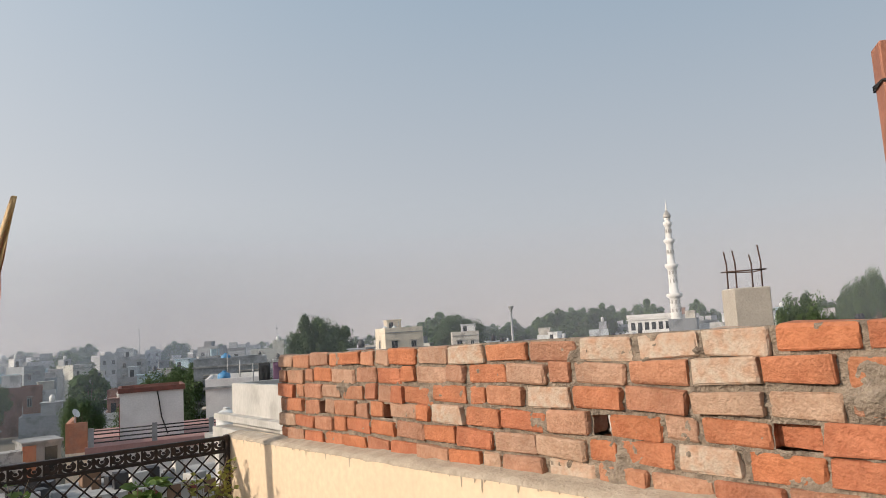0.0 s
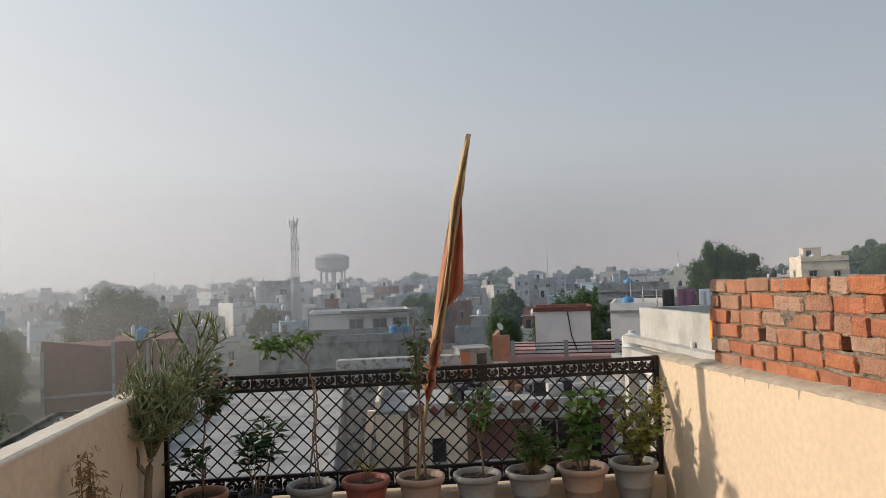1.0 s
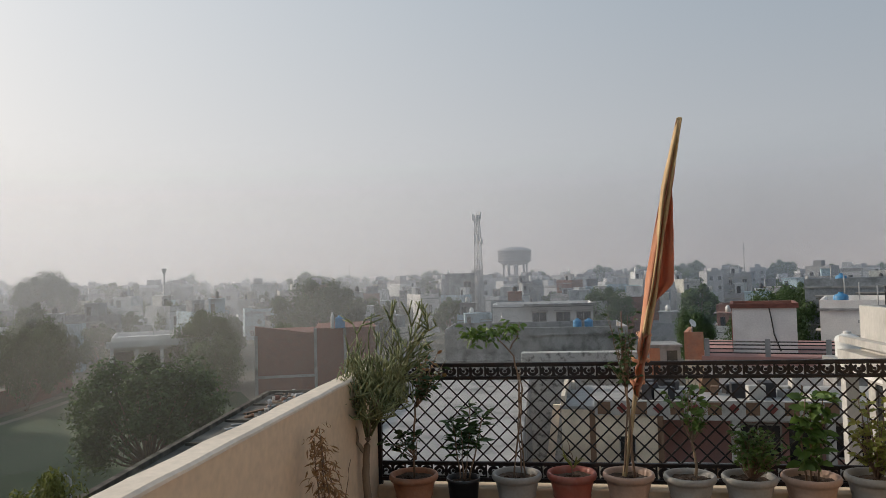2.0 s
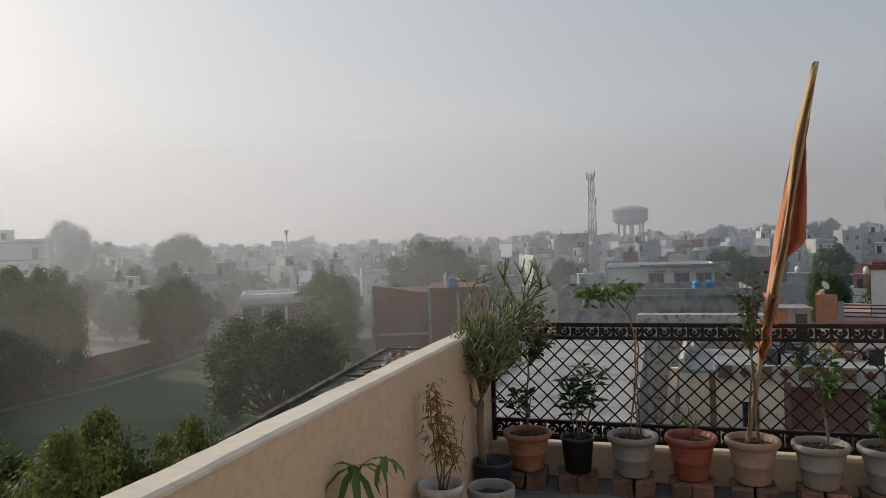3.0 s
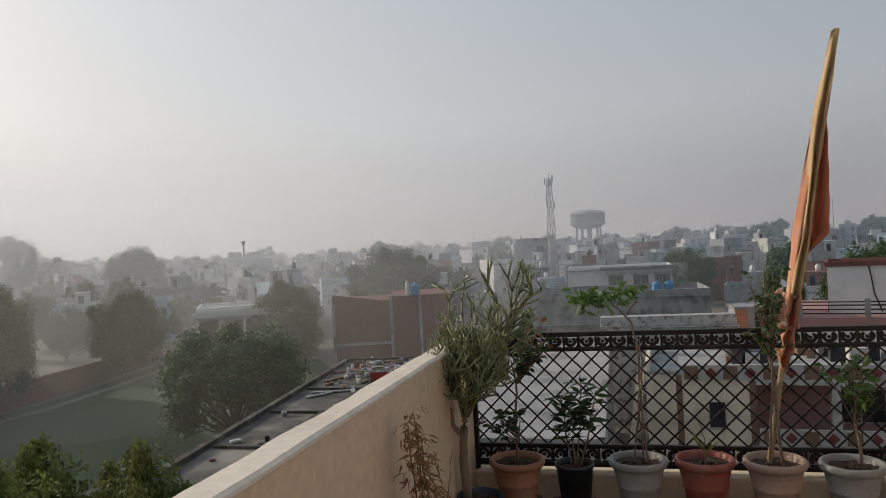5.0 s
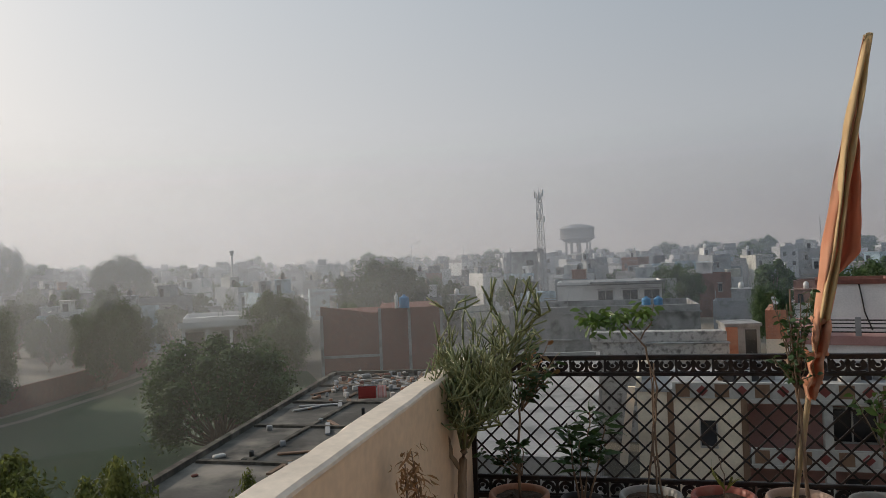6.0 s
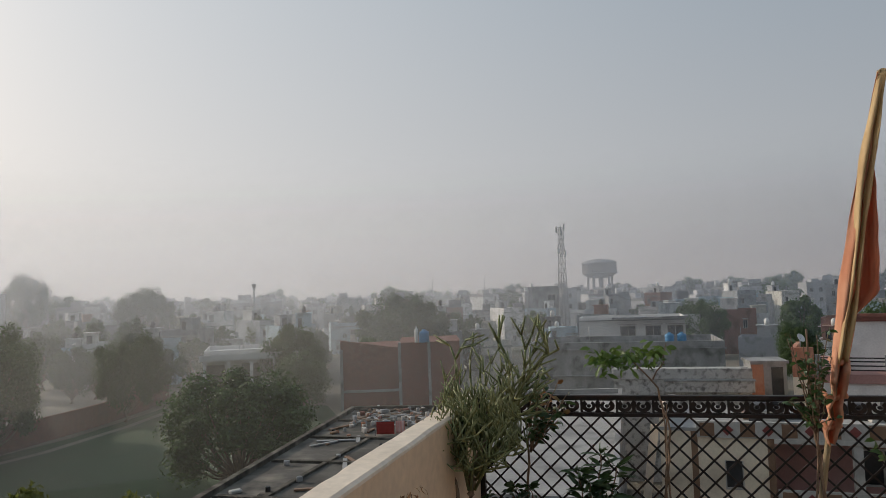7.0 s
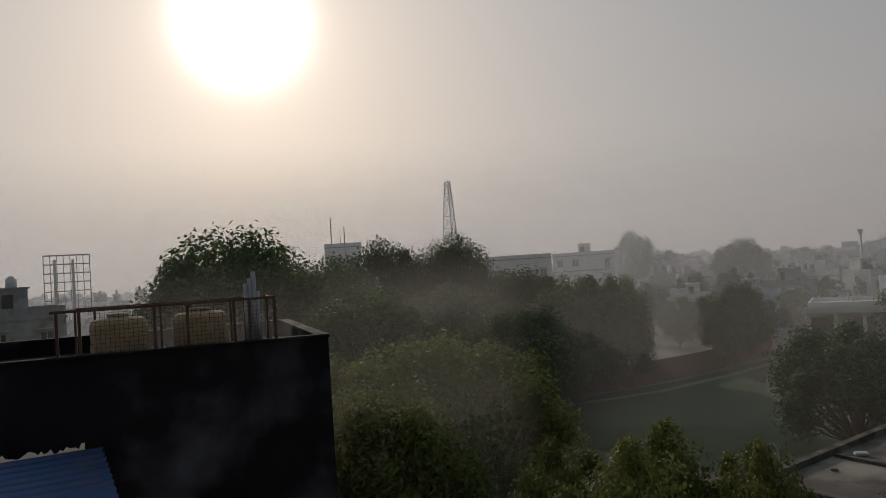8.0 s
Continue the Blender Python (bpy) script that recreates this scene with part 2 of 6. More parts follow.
M["pencil"] = material("pencil_cactus_stems", (0.13, 0.16, 0.06), (0.26, 0.26, 0.11), 7, 0.6, 0.1, 60, spread=0.35)
M["leaf"] = material("green_leaf", (0.075, 0.14, 0.026), (0.12, 0.19, 0.04), 6, 0.5, 0.1, 60, spread=0.35, translucent=0.35)
M["leaf_yellow"] = material("yellow_green_leaf", (0.17, 0.20, 0.035), (0.25, 0.23, 0.055), 6, 0.5, 0.1, 60, spread=0.35, translucent=0.4)
M["leaf_dark"] = material("dark_glossy_leaf", (0.03, 0.065, 0.02), (0.05, 0.09, 0.025), 6, 0.4, 0.1, 60, spread=0.35, translucent=0.25)
M["leaf_dead"] = material("withered_leaf", (0.42, 0.25, 0.12), (0.32, 0.17, 0.08), 10, 0.9, 0.2, 60, spread=0.4, translucent=0.3)
M["leaf_red"] = material("reddish_leaf", (0.30, 0.12, 0.045), (0.18, 0.14, 0.04), 10, 0.6, 0.2, 60, spread=0.4, translucent=0.3)
M["tree_leaf"] = material("tree_foliage", (0.045, 0.085, 0.024), (0.075, 0.12, 0.034), 0.6, 0.7, 0.0, 3, spread=0.4, translucent=0.3)
M["tree_light"] = material("sunny_tree_foliage", (0.08, 0.11, 0.022), (0.145, 0.155, 0.04), 0.6, 0.7, 0.0, 3, spread=0.4, translucent=0.4)
M["flag"] = material("saffron_cloth", (0.74, 0.40, 0.25), (0.68, 0.31, 0.18), 6, 0.9, 0.2, 200, dirt=(0.42, 0.2, 0.12), dirt_scale=5, dirt_amount=0.5, translucent=0.35)
M["flag_gold"] = material("gold_edging_cloth", (0.68, 0.49, 0.24), (0.56, 0.37, 0.17), 8, 0.6, 0.2, 200, translucent=0.25)
M["flag_red"] = material("red_orange_cloth", (0.66, 0.23, 0.12), (0.56, 0.18, 0.095), 6, 0.9, 0.2, 200, dirt=(0.45, 0.16, 0.09), dirt_scale=5, dirt_amount=0.4, translucent=0.35)
M["ground"] = material("dusty_earth", (0.20, 0.17, 0.13), (0.14, 0.125, 0.095), 0.05, 0.95, 0.3, 2, dirt=(0.07, 0.09, 0.04), dirt_scale=0.03, dirt_amount=0.7)
M["grass"] = material("field_grass", (0.03, 0.062, 0.022), (0.042, 0.078, 0.028), 0.15, 0.95, 0.4, 6, dirt=(0.07, 0.075, 0.04), dirt_scale=0.3, dirt_amount=0.25)
M["path"] = material("dusty_path", (0.22, 0.20, 0.16), (0.17, 0.155, 0.12), 0.6, 0.95, 0.3, 6)
M["plaster"] = by_piece("town_plaster", [(0.78, 0.78, 0.77), (0.40, 0.41, 0.42), (0.60, 0.55, 0.48), (0.24, 0.25, 0.27), (0.82, 0.81, 0.79), (0.34, 0.35, 0.37), (0.42, 0.55, 0.62), (0.52, 0.50, 0.48), (0.30, 0.16, 0.12), (0.72, 0.72, 0.71), (0.30, 0.32, 0.34), (0.66, 0.64, 0.57), (0.55, 0.58, 0.60), (0.20, 0.20, 0.21)], fine=2.0, bump=0.2, patch=(0.22, 0.22, 0.22), patch_scale=0.6, patch_amount=0.6)
M["mint_wall"] = material("pale_mint_plaster", (0.56, 0.70, 0.70), (0.48, 0.62, 0.62), 0.7, 0.85, 0.2, 12, dirt=(0.3, 0.32, 0.31), dirt_scale=0.6, dirt_amount=0.3)
M["far_plaster"] = material("far_town_plaster", (0.62, 0.62, 0.62), (0.44, 0.44, 0.45), 0.08, 0.9, 0.1, 2, spread=0.75)
M["white_wall"] = material("white_plaster", (0.76, 0.74, 0.71), (0.64, 0.62, 0.6), 0.7, 0.85, 0.2, 12, dirt=(0.35, 0.32, 0.29), dirt_scale=0.6, dirt_amount=0.35)
M["limewash"] = material("weathered_limewash", (0.52, 0.50, 0.465), (0.40, 0.385, 0.36), 1.2, 0.9, 0.3, 14, dirt=(0.2, 0.18, 0.16), dirt_scale=1.3, dirt_amount=0.5, stretch=(1, 1, 0.5))
M["beige_wall"] = material("beige_plaster", (0.76, 0.66, 0.52), (0.68, 0.58, 0.45), 0.7, 0.85, 0.2, 12, dirt=(0.3, 0.24, 0.18), dirt_scale=0.7, dirt_amount=0.4)
M["grey_wall"] = material("weathered_grey_render", (0.36, 0.36, 0.355), (0.24, 0.24, 0.24), 0.9, 0.9, 0.3, 10, dirt=(0.09, 0.09, 0.09), dirt_scale=0.8, dirt_amount=0.8, stretch=(1, 1, 0.4))
M["pink_wall"] = material("dusty_rose_plaster", (0.40, 0.22, 0.20), (0.34, 0.19, 0.17), 0.8, 0.85, 0.2, 12, dirt=(0.25, 0.17, 0.15), dirt_scale=0.6, dirt_amount=0.4)
M["red_brickwork"] = material("red_brickwork", (0.22, 0.08, 0.058), (0.14, 0.056, 0.044), 3.0, 0.9, 0.5, 14, dirt=(0.16, 0.09, 0.07), dirt_scale=0.5, dirt_amount=0.4)
M["orange_brickwork"] = material("orange_brickwork", (0.50, 0.21, 0.12), (0.38, 0.16, 0.10), 3.0, 0.9, 0.5, 14, dirt=(0.42, 0.30, 0.22), dirt_scale=0.9, dirt_amount=0.5)
M["maroon"] = material("maroon_tile", (0.20, 0.045, 0.04), (0.16, 0.04, 0.035), 3, 0.5, 0.1, 20)
M["brown"] = material("brown_paint", (0.22, 0.13, 0.08), (0.18, 0.105, 0.065), 3, 0.7, 0.1, 20)
M["pane"] = material("dim_window", (0.02, 0.022, 0.025), (0.035, 0.035, 0.04), 1, 0.25, 0.0, 8)
M["window_frame"] = material("window_frame_paint", (0.40, 0.38, 0.35), (0.3, 0.28, 0.26), 2, 0.7, 0.1, 12)
M["bluetank"] = material("blue_water_tank", (0.07, 0.25, 0.46), (0.06, 0.21, 0.40), 2, 0.45, 0.05, 12)
M["whitetank"] = material("white_water_tank", (0.68, 0.68, 0.66), (0.6, 0.6, 0.58), 2, 0.45, 0.05, 12)
M["blacktank"] = material("black_water_tank", (0.025, 0.025, 0.03), (0.035, 0.035, 0.04), 2, 0.5, 0.05, 12)
M["jute"] = material("jute_tank_wrap", (0.36, 0.27, 0.16), (0.28, 0.20, 0.12), 5, 0.95, 0.6, 60)
M["steel"] = material("galvanised_steel", (0.36, 0.36, 0.36), (0.28, 0.28, 0.28), 6, 0.5, 0.1, 40, metal=0.5)
M["rust"] = material("rusty_steel", (0.095, 0.05, 0.036), (0.06, 0.034, 0.026), 12, 0.8, 0.4, 80)
M["oxide"] = material("red_oxide_steel", (0.34, 0.14, 0.085), (0.26, 0.105, 0.065), 6, 0.7, 0.3, 60)
M["darkmetal"] = material("dark_iron", (0.018, 0.017, 0.017), (0.03, 0.026, 0.024), 12, 0.7, 0.3, 80)
M["tin"] = material("blue_corrugated_tin", (0.06, 0.12, 0.28), (0.05, 0.10, 0.24), 2, 0.45, 0.05, 20, metal=0.3, dirt=(0.2, 0.16, 0.13), dirt_scale=2, dirt_amount=0.3)
M["tank_concrete"] = material("water_tower_concrete", (0.36, 0.36, 0.36), (0.29, 0.29, 0.29), 0.15, 0.9, 0.2, 2, dirt=(0.2, 0.2, 0.2), dirt_scale=0.12, dirt_amount=0.4)
# backlit wall: the near-black base holds its shade, paler stains lie over it
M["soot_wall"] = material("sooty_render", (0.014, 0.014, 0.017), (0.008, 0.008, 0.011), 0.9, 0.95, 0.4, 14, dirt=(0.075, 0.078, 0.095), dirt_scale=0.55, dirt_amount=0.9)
M["redcloth"] = material("red_cloth", (0.34, 0.045, 0.035), (0.28, 0.04, 0.03), 3, 0.9, 0.1, 60)
M["striped"] = material("striped_cloth", (0.62, 0.10, 0.07), (0.66, 0.60, 0.56), 14, 0.9, 0.1, 60, stretch=(1, 0.05, 0.02))
M["purple"] = material("plum_cloth", (0.17, 0.09, 0.15), (0.13, 0.07, 0.12), 3, 0.9, 0.1, 60)
M["bluecloth"] = material("pale_blue_cloth", (0.36, 0.42, 0.52), (0.42, 0.44, 0.5), 30, 0.9, 0.1, 60, stretch=(8, 8, 0.1))
M["sign_yellow"] = material("sign_orange_paint", (0.72, 0.36, 0.035), (0.66, 0.32, 0.03), 3, 0.7, 0.1, 30)
M["sign_red"] = material("sign_red_paint", (0.38, 0.05, 0.03), (0.34, 0.05, 0.03), 3, 0.7, 0.1, 30)
M["tar_roof"] = material("stained_tarred_roof", (0.15, 0.14, 0.125), (0.07, 0.066, 0.06), 0.8, 1.0, 0.4, 9, dirt=(0.36, 0.32, 0.27), dirt_scale=0.5, dirt_amount=0.75)
M["old_kerb"] = material("weathered_kerb", (0.13, 0.115, 0.095), (0.06, 0.055, 0.048), 2.5, 1.0, 0.5, 12, dirt=(0.26, 0.23, 0.19), dirt_scale=1.2, dirt_amount=0.6)
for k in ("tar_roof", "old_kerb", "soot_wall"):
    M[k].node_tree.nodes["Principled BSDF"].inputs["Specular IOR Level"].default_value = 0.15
M["dust_roof"] = material("dusty_roof_slab", (0.38, 0.37, 0.355), (0.26, 0.255, 0.25), 0.35, 0.95, 0.3, 9, dirt=(0.15, 0.15, 0.15), dirt_scale=0.7, dirt_amount=0.75)


# ---- mesh helpers ----
rnd = random.Random(7)


class Shape:
    """Collects points and faces of one mesh."""

    def __init__(self):
        self.v, self.f, self.smooth, self.slot = [], [], [], []

    def add(self, pts, faces, smooth=False, slot=0):
        n = len(self.v)
        self.v += [tuple(p) for p in pts]
        for f in faces:
            self.f.append([i + n for i in f])
            self.smooth.append(smooth)
            self.slot.append(slot)
        return self

    def box(self, x0, x1, y0, y1, z0, z1, m=None, slot=0):
        p = [Vector((x, y, z)) for z in (z0, z1) for y in (y0, y1) for x in (x0, x1)]
        if m is not None:
            p = [m @ q for q in p]
        return self.add(p, [(0, 2, 3, 1), (4, 5, 7, 6), (0, 1, 5, 4), (2, 6, 7, 3), (0, 4, 6, 2), (1, 3, 7, 5)], slot=slot)

    def tube(self, points, radii, n=6, cap=True, slot=0):
        """A round bar through points."""
        pts = [Vector(p) for p in points]
        if not isinstance(radii, (list, tuple)):
            radii = [radii] * len(pts)
        rings = []
        for i, p in enumerate(pts):
            d = (pts[min(i + 1, len(pts) - 1)] - pts[max(i - 1, 0)]).normalized()
            a = d.orthogonal().normalized() if abs(d.z) > 0.99 else d.cross(Vector((0, 0, 1))).normalized()
            b = d.cross(a)
            rings += [p + radii[i] * (math.cos(2 * math.pi * k / n) * a + math.sin(2 * math.pi * k / n) * b) for k in range(n)]
        faces = [(i * n + k, i * n + (k + 1) % n, (i + 1) * n + (k + 1) % n, (i + 1) * n + k) for i in range(len(pts) - 1) for k in range(n)]
        if cap:
            faces += [tuple(range(n))[::-1], tuple(range((len(pts) - 1) * n, len(pts) * n))]
        return self.add(rings, faces, True, slot)

    def lathe(self, profile, n=24, at=(0, 0, 0), slot=0):
        """Turns a profile of (radius, height) round the upright axis."""
        c = Vector(at)
        p = [c + Vector((r * math.cos(2 * math.pi * k / n), r * math.sin(2 * math.pi * k / n), z)) for r, z in profile for k in range(n)]
        return self.add(p, [(i * n + k, i * n + (k + 1) % n, (i + 1) * n + (k + 1) % n, (i + 1) * n + k) for i in range(len(profile) - 1) for k in range(n)], True, slot)

    def leaf(self, base, direction, length, width, up=None, droop=0.25):
        """A folded, pointed leaf."""
        d = Vector(direction).normalized()
        u = Vector(up) if up else Vector((rnd.uniform(-1, 1), rnd.uniform(-1, 1), rnd.uniform(0.1, 1)))
        s = d.cross(u)
        s = s.normalized() if s.length > 1e-4 else d.orthogonal().normalized()
        nrm = s.cross(d)
        b = Vector(base)
        m1, m2 = b + d * length * 0.4 - nrm * length * 0.03, b + d * length * 0.75 - nrm * length * droop * 0.35
        tip = b + d * length * 0.97 - nrm * length * droop
        e1, e2 = s * width * 0.5 + nrm * width * 0.12, s * width * 0.36 + nrm * width * 0.08
        f1, f2 = -s * width * 0.5 + nrm * width * 0.12, -s * width * 0.36 + nrm * width * 0.08
        return self.add([b, m1 + e1, m2 + e2, tip, m2 + f2, m1 + f1, m1, m2], [(0, 1, 6), (6, 1, 2, 7), (7, 2, 3), (0, 6, 5), (6, 7, 4, 5), (7, 3, 4)], True)

    def mesh(self, name, *mats):
        me = bpy.data.meshes.new(name)
        me.from_pydata(self.v, [], self.f)
        me.polygons.foreach_set("use_smooth", self.smooth)
        me.polygons.foreach_set("material_index", self.slot)
        for m in mats:
            me.materials.append(M[m])
        me.update()
        return me


def part(name, shape, mats, parent=None, label="", at=None):
    """Links a shape, or a mesh already made, as one object under a thing or part."""
    me = shape if isinstance(shape, bpy.types.Mesh) else shape.mesh(name, *([mats] if isinstance(mats, str) else mats))
    ob = new(name, me)
    if parent is not None:
        ob.parent = parent
    if at is not None:
        ob.matrix_basis = at
    return tagged(ob, label)


def thing(name, label, category, m=None, group="", kind=""):
    ob = new(name)
    ob.empty_display_size = 0.1
    if m is not None:
        ob.matrix_basis = m
    return tagged(ob, label, category, group, kind)


def rounded(shape, width, segments=1):
    """Bevels all sharp edges of a small shape; returns it as a shape."""
    bm = bmesh.new()
    vs = [bm.verts.new(p) for p in shape.v]
    for f in shape.f:
        bm.faces.new([vs[i] for i in f])
    bmesh.ops.recalc_face_normals(bm, faces=bm.faces)
    bmesh.ops.bevel(bm, geom=bm.edges[:], offset=width, segments=segments, affect="EDGES", profile=0.5)
    out = Shape()
    bm.verts.index_update()
    out.add([v.co[:] for v in bm.verts], [[v.index for v in f.verts] for f in bm.faces])
    bm.free()
    return out


# ---- the terrace ----
FLOOR = 0.07
GROUND = -9.0
WL, WR, RY = -1.01, 2.19, 4.26      # inner faces of the parapets, line of the railing


def wall_top(y):
    """Height of the parapet beside the brickwork, which rises a little away from the railing."""
    return 1.04 + 0.0185 * (RY - y)


s = Shape().box(-1.13, 2.42, -4.6, 4.40, GROUND, -0.12)
tagged(part("wall_house_below", s, "beige_wall"), "beige plastered storeys of the house below the terrace", "wall", kind="structure")
s = Shape().box(-1.13, 2.42, -4.6, 4.40, -0.12, FLOOR)
tagged(part("floor", s, "floor"), "grey cement terrace floor", "floor", kind="structure")

# west parapet: cream inside, worn limewashed top with an uneven edge
s = Shape().box(-1.125, WL, -4.6, 4.36, FLOOR, 1.022)
tagged(part("wall_west", s, "cream"), "low cream painted parapet wall of the terrace", "parapet", kind="structure")
s = Shape()
n = 150
for i in range(n + 1):
    y = -4.6 + 8.96 * i / n
    a, b = noise.noise((y * 3.1, 0, 0)) * 0.006, noise.noise((y * 7, 5, 0)) * 0.008 + noise.noise((y * 2.2, 9, 0)) * 0.012
    z = 1.04 + noise.noise((y * 4, 2, 3)) * 0.004
    s.v += [(WL + 0.004 + a * 0.4, y, 1.022), (WL + 0.002 + a * 0.4, y, z - 0.008), (WL - 0.012 + a, y, z), (-1.11 + b, y, z + 0.002), (-1.135 + b, y, z - 0.014), (-1.13, y, 1.02)]
for i in range(n):
    for k in range(5):
        s.f.append((i * 6 + k, i * 6 + 6 + k, i * 6 + 7 + k, i * 6 + 1 + k))
        s.smooth.append(False)
        s.slot.append(0)
s.add([s.v[i] for i in range(6)] + [s.v[n * 6 + i] for i in range(6)], [(0, 1, 2, 3, 4, 5), (11, 10, 9, 8, 7, 6)])
tagged(part("trim_west", s, "coping"), "worn limewashed coping with a chipped edge", "coping", kind="structure")

# east parapet under the brickwork
s = Shape()
p = []
for x in (WR, 2.42):
    for y in (4.36, -4.6):
        p += [(x, y, FLOOR), (x, y, wall_top(y))]
s.add(p, [(0, 2, 3, 1), (4, 5, 7, 6), (0, 1, 5, 4), (2, 6, 7, 3), (1, 3, 7, 5), (0, 4, 6, 2)])
tagged(part("wall_east", s, "cream"), "cream painted parapet wall with leaf and lattice shadows", "parapet", kind="structure")
s = Shape()
for i in range(n + 1):
    y = 4.36 - 8.96 * i / n
    h, e = wall_top(y), noise.noise((y * 5, 1, 0)) * 0.012 + noise.noise((y * 17, 4, 0)) * 0.008
    s.v += [(WR - 0.003 - abs(e) * 0.3, y, h - 0.004 - abs(e)), (WR + 0.004 - e * 0.5, y, h + 0.009), (WR + 0.05, y, h + 0.016 + e), (2.30, y, h + 0.028 + e)]
for i in range(n):
    for k in range(3):
        s.f.append((i * 4 + k, i * 4 + 4 + k, i * 4 + 5 + k, i * 4 + 1 + k))
        s.smooth.append(True)
        s.slot.append(0)
tagged(part("trim_east", s, "mortar_bed"), "rough cement bed on top of the parapet", "mortar bed", kind="structure")

# cement that ran down the painted face below the bed
q = random.Random(17)
s = Shape()
for i in range(60):
    y = q.uniform(-1.5, 4.2)
    z, ln, w = wall_top(y) - 0.003, 0.008 + 0.05 * q.random() ** 4, q.uniform(0.003, 0.010)
    s.add([(WR, y - w, z), (WR - 0.005, y, z), (WR, y + w, z), (WR - 0.003, y + w * 0.3, z - ln * 0.8), (WR, y + w * 0.2, z - ln), (WR - 0.003, y - w * 0.4, z - ln * 0.7)], [(0, 1, 5), (1, 3, 5), (1, 2, 3), (5, 3, 4)], True)
tagged(part("mortar_drips", s, "mortar_bed"), "dried cement drips on the painted parapet", "mortar", kind="stuff")

# kerb under the railing, and the wall that closes the terrace behind
s = rounded(Shape().box(WL, WR, 4.20, 4.36, FLOOR, 0.275), 0.012, 2)
tagged(part("trim_north", s, "cream"), "low cream kerb below the railing", "kerb", kind="structure")
s = Shape().box(-1.13, 2.42, -4.72, -4.6, GROUND, 2.6)
tagged(part("wall_south", s, "cream"), "plain cream wall closing the terrace", "wall", kind="structure")


# ---- railing ----
def railing():
    r = thing("railing", "dark brown steel railing with diamond lattice and scroll bands", "railing", pose(0, RY, 0))
    x0, x1 = -1.005, 2.165
    for z0, z1, t in ((1.028, 1.052, 0.016), (0.944, 0.964, 0.013), (0.402, 0.422, 0.013), (0.296, 0.322, 0.016)):
        part("rail", rounded(Shape().box(x0, x1, -t, t, z0, z1), 0.003), "rail", r)
    for x in (x0 - 0.014, x1 - 0.014):
        part("post", rounded(Shape().box(x, x + 0.034, -0.018, 0.018, 0.26, 1.058), 0.003), "rail", r)
    # lattice of flat bars at 45 degrees, two layers
    step, zb, zt = 0.106, 0.412, 0.954
    h = zt - zb
    for side in (-1, 1):
        x = x0 - h
        while x < x1:
            a, b = max(x, x0), min(x + h, x1)
            if b - a > 0.02:
                za, zc = (zb + (a - x), zb + (b - x)) if side > 0 else (zt - (a - x), zt - (b - x))
                d = Vector((b - a, 0, zc - za)).normalized()
                q = Vector((-d.z, 0, d.x)) * 0.0048
                y0, y1 = (0.0, 0.004) if side > 0 else (-0.004, 0.0)
                pts = [Vector(c) + e + Vector((0, y, 0)) for y in (y0, y1) for c in ((a, 0, za), (b, 0, zc)) for e in (q, -q)]
                part("lattice_bar", Shape().add(pts, [(0, 1, 3, 2), (4, 6, 7, 5), (0, 2, 6, 4), (1, 5, 7, 3), (0, 4, 5, 1), (2, 3, 7, 6)]), "rail", r)
            x += step
    # scroll motif: two C scrolls back to back, a bud between them and links to the bars
    def arc(sh, cx, cz, r0, a0, a1, w0, w1, k=12):
        p = []
        for i in range(k + 1):
            a, w = radians(a0 + (a1 - a0) * i / k), w0 + (w1 - w0) * i / k
            for y in (-0.005, 0.005):
                for q in (r0 - w, r0 + w):
                    p.append((cx + q * math.cos(a), y, cz + q * math.sin(a)))
        f = []
        for i in range(k):
            o = i * 4
            f += [(o, o + 4, o + 5, o + 1), (o + 2, o + 3, o + 7, o + 6), (o, o + 2, o + 6, o + 4), (o + 1, o + 5, o + 7, o + 3)]
        f += [(0, 1, 3, 2), (k * 4, k * 4 + 2, k * 4 + 3, k * 4 + 1)]
        sh.add(p, f)
    mo = Shape()
    for m in (-1, 1):
        a0 = 60 if m > 0 else 120
        arc(mo, m * 0.045, 0.0, 0.026, a0, a0 - m * 300, 0.0135, 0.008)
        mo.lathe([(0.0, -0.005), (0.011, -0.005), (0.011, 0.005), (0, 0.005)], 10, (0, 0, 0))
        c = len(mo.v) - 40
        for i in range(c, len(mo.v)):
            x, y, z = mo.v[i]
            mo.v[i] = (m * 0.045 + x, z, y)
    mo.add([(x, y, z) for y in (-0.006, 0.006) for x, z in ((0, 0.044), (0.013, 0.02), (0.008, -0.02), (0.02, -0.044), (-0.02, -0.044), (-0.008, -0.02), (-0.013, 0.02))],
           [tuple(range(7))[::-1], tuple(range(7, 14))] + [(i, (i + 1) % 7, 7 + (i + 1) % 7, 7 + i) for i in range(7)])
    mo.box(-0.088, -0.076, -0.005, 0.005, -0.044, 0.044)
    mo.box(-0.078, 0.078, -0.005, 0.005, 0.034, 0.045)
    mo.box(-0.078, 0.078, -0.005, 0.005, -0.045, -0.036)
    me = mo.mesh("scroll", "rail")
    k = 18
    for i in range(k):
        x = x0 + (x1 - x0) * (i + 0.5) / k
        part("scroll", me, None, r, at=pose(x, 0, 0.997) @ Matrix.Diagonal((1, 1, 0.8, 1)))
        part("scroll", me, None, r, at=pose(x, 0, 0.362, 0, 180, 0) @ Matrix.Diagonal((1, 1, 0.9, 1)))
    return r


railing()


